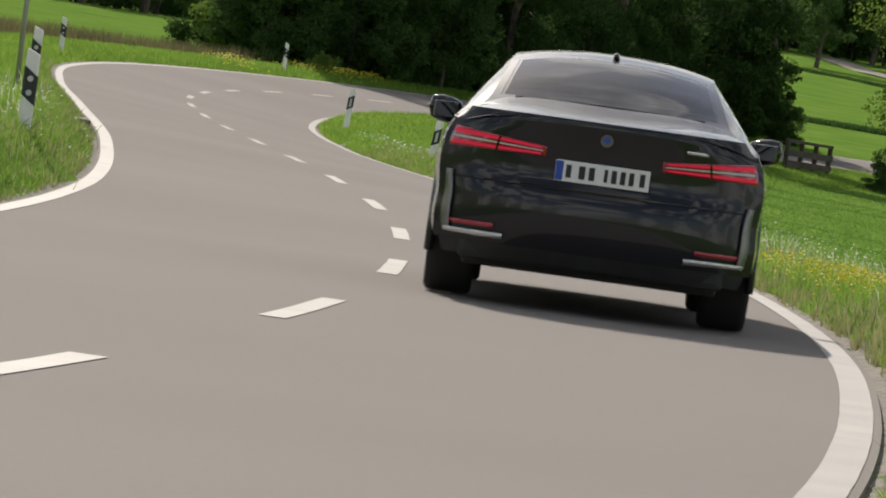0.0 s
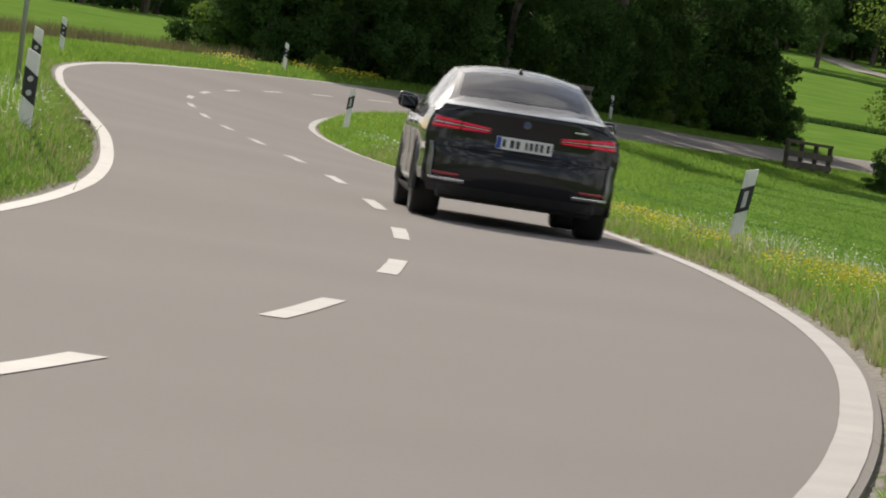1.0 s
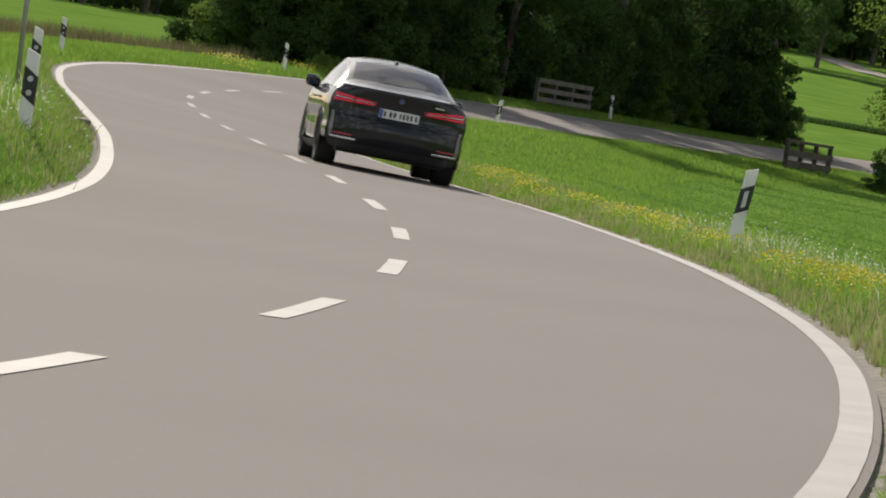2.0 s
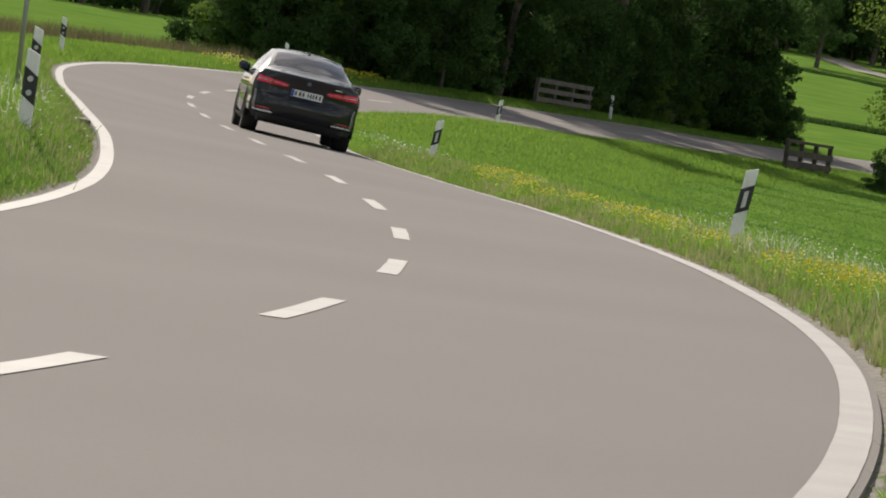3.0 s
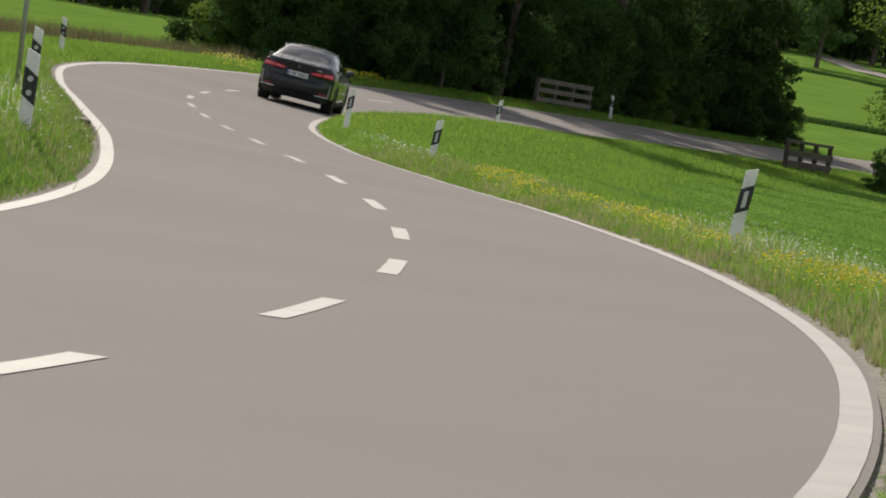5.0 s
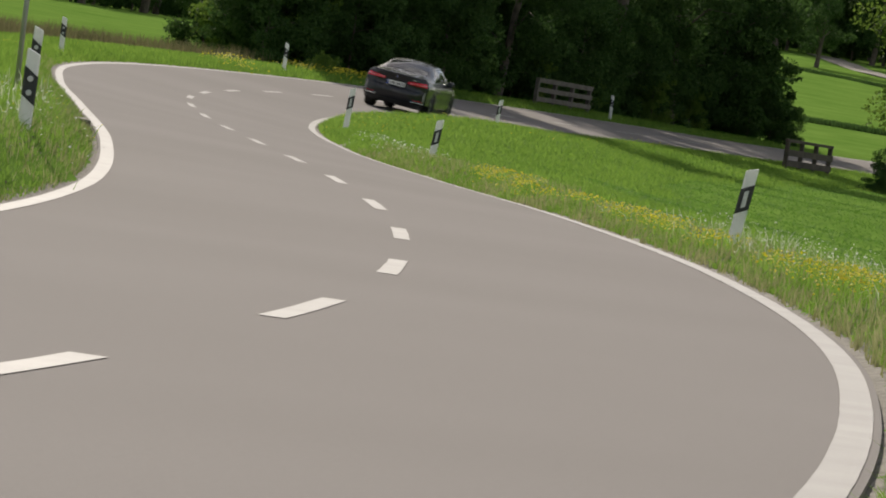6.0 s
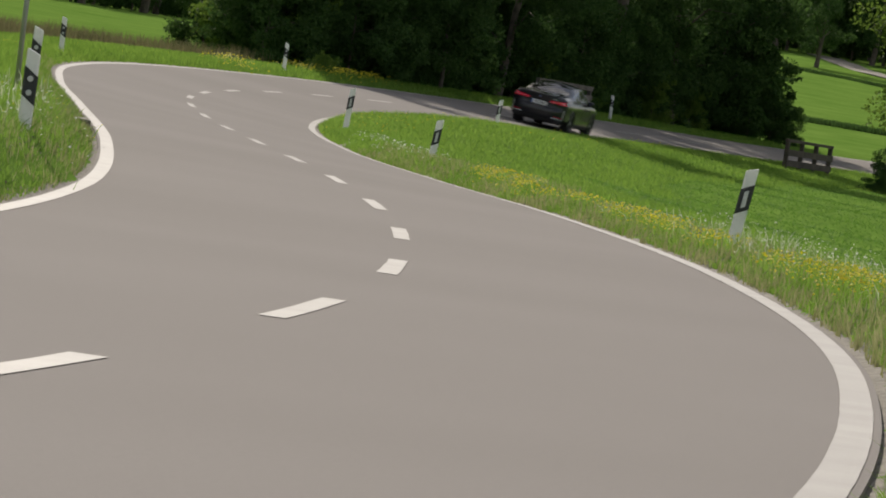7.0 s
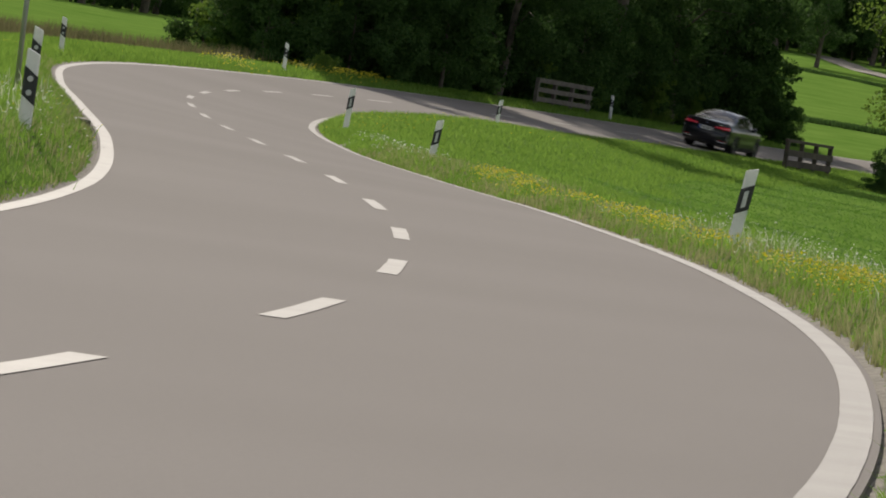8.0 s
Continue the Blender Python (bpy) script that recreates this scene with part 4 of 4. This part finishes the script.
    patch("rear_bumper", lambda s, z: tail_pt(s, z), ss, lin(0.34, 0.70, 12), M_CARPAINT, CAR, "gloss black rear bumper")
    patch("boot_lid", lambda s, z: tail_pt(s, z), ss, lin(0.70, 1.085, 16), M_CARPAINT, CAR, "gloss black boot lid")
    patch("diffuser", lambda s, z: tail_pt(s * 0.97, z, -0.012), ss, lin(0.26, 0.345, 6), M_PLASTIC, CAR, "matt dark lower bumper")
    V, F = tube([tail_pt(s, 0.69, 0.004) for s in lin(-0.9, 0.9, 31)], [0.007] * 31, 5)
    tri_soup("lid_seam", V, F, M_GLOSS, CAR)

    def deck(x, s):
        w = PLAN(x) * 0.93
        f = (x + 1.12) / 1.1
        zc = 1.08 + 0.11 * max(0, f) - 0.02 * max(0, -x - 1.0) * 4
        y = s * w * (0.93 + 0.07 * min(1, max(0, f * 3)))
        zs = SHOULDER(x)
        return (x + (0.2 * abs(s) ** 3.4) * max(0, 1 - f * 2.2), y, zc - (zc - zs - 0.01) * abs(s) ** 5.0)
    patch("boot_deck", deck, lin(-1.14, 0.05, 16), ss, M_CARPAINT, CAR, "gloss black boot deck")
    patch("bonnet", lambda x, s: (x, s * PLAN(x) * 0.93, max(SHOULDER(x), 0.6) + 0.07 * (1 - abs(s) ** 2.2) * min(1, (3.95 - x) * 3)), lin(2.45, 3.93, 16), ss, M_CARPAINT, CAR, "gloss black bonnet")
    patch("front_bumper", lambda s, z: (3.9 + 0.04 * math.sin((z - 0.22) * 5) - 0.45 * abs(s) ** 3, s * 0.86, z), ss, lin(0.22, 0.80, 10), M_CARPAINT, CAR)
    # roof and glass
    xs = lin(-0.42, 2.75, 64)
    rear_glass = lambda x, s: 0.0 < x < 0.76 and abs(s) < 0.9
    front_glass = lambda x, s: 2.0 < x < 2.7 and abs(s) < 0.93
    patch("roof", cabin_top, xs, ss, M_CARPAINT, CAR, "gloss black roof", keep=lambda x, s: (x > -0.04 or abs(s) > 0.78) and not (rear_glass(x, s) or front_glass(x, s)))
    patch("rear_window", cabin_top, lin(-0.03, 0.79, 18), lin(-0.93, 0.93, 25), M_GLASS, CAR, "tinted rear window")
    patch("windscreen", cabin_top, lin(1.98, 2.73, 14), lin(-0.95, 0.95, 25), M_GLASS, CAR, "clear windscreen")
    bm = bmesh.new()
    bmesh.ops.create_uvsphere(bm, u_segments=12, v_segments=8, radius=1.0)
    for v in bm.verts:
        v.co = Vector((0.92 + 0.11 * v.co.x - 0.05 * v.co.z, 0.024 * v.co.y, 1.475 + 0.042 * max(v.co.z, -0.3)))
    part("roof_aerial", bm, M_GLOSS, CAR, "small black fin aerial", True)
    # number plate, badge, script
    bm = bmesh.new()
    box(bm, -1.112, 0, 0.795, 0.014, 0.53, 0.118, bevel=0.004)
    plate = part("number_plate", bm, M_PLATE, CAR, "white number plate with blue band")
    bm = bmesh.new()
    box(bm, -1.121, 0.242, 0.795, 0.004, 0.042, 0.108)
    part("plate_band", bm, M_PLATE_BLUE, plate)
    for y, w in ((0.19, 0.036), (0.115, 0.044), (0.06, 0.04), (-0.02, 0.024), (-0.066, 0.036), (-0.115, 0.036), (-0.164, 0.036), (-0.225, 0.036)):
        bm = bmesh.new()
        box(bm, -1.121, y, 0.795, 0.004, w * 0.8, 0.072, bevel=0.001)
        part("plate_bar", bm, M_INK, plate)
    bm = bmesh.new()
    bmesh.ops.create_cone(bm, cap_ends=True, segments=28, radius1=0.036, radius2=0.033, depth=0.014, matrix=pose(-1.14, 0, 0.99, 0, 90, 0))
    badge = part("badge", bm, M_RIM, CAR, "round silver badge")
    bm = bmesh.new()
    bmesh.ops.create_cone(bm, cap_ends=True, segments=28, radius1=0.017, radius2=0.017, depth=0.01, matrix=pose(-1.147, 0, 0.99, 0, 90, 0))
    part("badge_centre", bm, M_PLATE_BLUE, badge)
    patch("script_bar", lambda s, t: tail_pt(s, 0.975 + 0.022 * t, 0.006), lin(-0.66, -0.52, 6), lin(0, 1, 3), M_TRIM, CAR, thick=-0.004)
    # underside, exhaust shroud, cabin
    bm = bmesh.new()
    box(bm, 1.45, 0, 0.27, 4.5, 1.45, 0.14, bevel=0.03)
    box(bm, 0.0, 0, 0.30, 0.9, 1.25, 0.2, bevel=0.04)
    box(bm, -0.75, 0, 0.33, 0.5, 1.5, 0.18, bevel=0.04)
    part("underbody", bm, M_PLASTIC, CAR)
    for y in (0.6, 0.42, -0.5, -0.62):
        bm = bmesh.new()
        box(bm, -0.2, y, 0.25, 0.3, 0.13, 0.045, pose(0, 0, 0, 0, 0, y * 9), bevel=0.012)
        part("suspension_arm", bm, M_ZINC, CAR, "dull grey suspension arm")
    bm = bmesh.new()
    box(bm, -0.95, 0.02, 0.27, 0.05, 0.16, 0.022, bevel=0.008)
    part("towing_eye_cover", bm, M_RIM, CAR)
    bm = bmesh.new()
    box(bm, 1.3, 0, 0.62, 3.4, 1.5, 0.5, bevel=0.03)
    for xw in (0.0, 2.995):
        box(bm, xw, 0, 0.6, 0.9, 1.3, 0.55, bevel=0.03)
    part("cabin_floor", bm, M_PLASTIC, CAR)
    for x, y, h in ((0.42, 0.38, 1.12), (0.42, -0.38, 1.12), (1.35, 0.38, 1.16), (1.35, -0.38, 1.16)):
        bm = bmesh.new()
        box(bm, x, y, h - 0.2, 0.16, 0.5, 0.4, bevel=0.06)
        box(bm, x - 0.02, y, h + 0.08, 0.1, 0.26, 0.17, bevel=0.04)
        part("seat", bm, M_SEAT, CAR, "dark leather seat", True)
    bm = bmesh.new()
    box(bm, 0.1, 0, 1.02, 0.6, 1.3, 0.05, bevel=0.01)
    box(bm, 2.45, 0, 0.92, 0.5, 1.4, 0.12, bevel=0.03)
    part("parcel_shelf", bm, M_SEAT, CAR)


CAR = tagged(new("car"), "gloss black four-door saloon car with lit tail lamps", "car")
build_car()
WHEELS = [make_wheel(x, y) for x in (0.0, 2.995) for y in (0.795, -0.795)]
# seconds, dash steps along the road, metres left of the middle
DRIVE = [(0.0, 4.60, -1.215), (0.5, 5.68, -1.21), (1.0, 6.87, -1.2), (1.5, 8.0, -1.21), (2.8, 11.0, -1.32), (3.5, 12.53, -1.36), (4.0, 13.79, -1.4),
         (4.5, 14.98, -1.4), (6.0, 18.38, -1.58), (6.5, 19.62, -1.5), (7.0, 20.9, -1.5), (7.5, 22.22, -1.5), (8.0, 23.66, -1.5)]
DRIVE_K, DRIVE_O = curve_of(*[(t, k) for t, k, o in DRIVE]), curve_of(*[(t, o) for t, k, o in DRIVE])


def car_pose(t):
    k, o = DRIVE_K(t), DRIVE_O(t)
    a, b = Vector(on_road(k, o)), Vector(on_road(k + 2.995 / STEP, o))
    left = Vector(on_road(k, o + 0.8)) - Vector(on_road(k, o - 0.8))
    f = (b - a).normalized()
    left = (left - f * left.dot(f)).normalized()
    up = f.cross(left)
    m = Matrix((f, left, up)).transposed().to_4x4()
    m.translation = a + up * 0.004
    return m


CAR_ROWS = [(i / 5, car_pose(i / 5)) for i in range(41)]


def wheel_rows(w):
    """The spokes' turn from one frame to the next, less one spoke's pitch."""
    at = w.location.copy()
    rows, turn = [], 0.0
    for i in range(241):
        rows.append((i / 30, Matrix.Translation(at) @ pose(0, 0, 0, 0, turn, 0)))
        roll = math.degrees((DRIVE_K((i + 1) / 30) - DRIVE_K(i / 30)) * STEP / 0.361)
        turn += roll - 72.0
    return rows


def motions():
    walk(CAR, CAR_ROWS)
    for w in WHEELS:
        walk(w, wheel_rows(w))


motions()
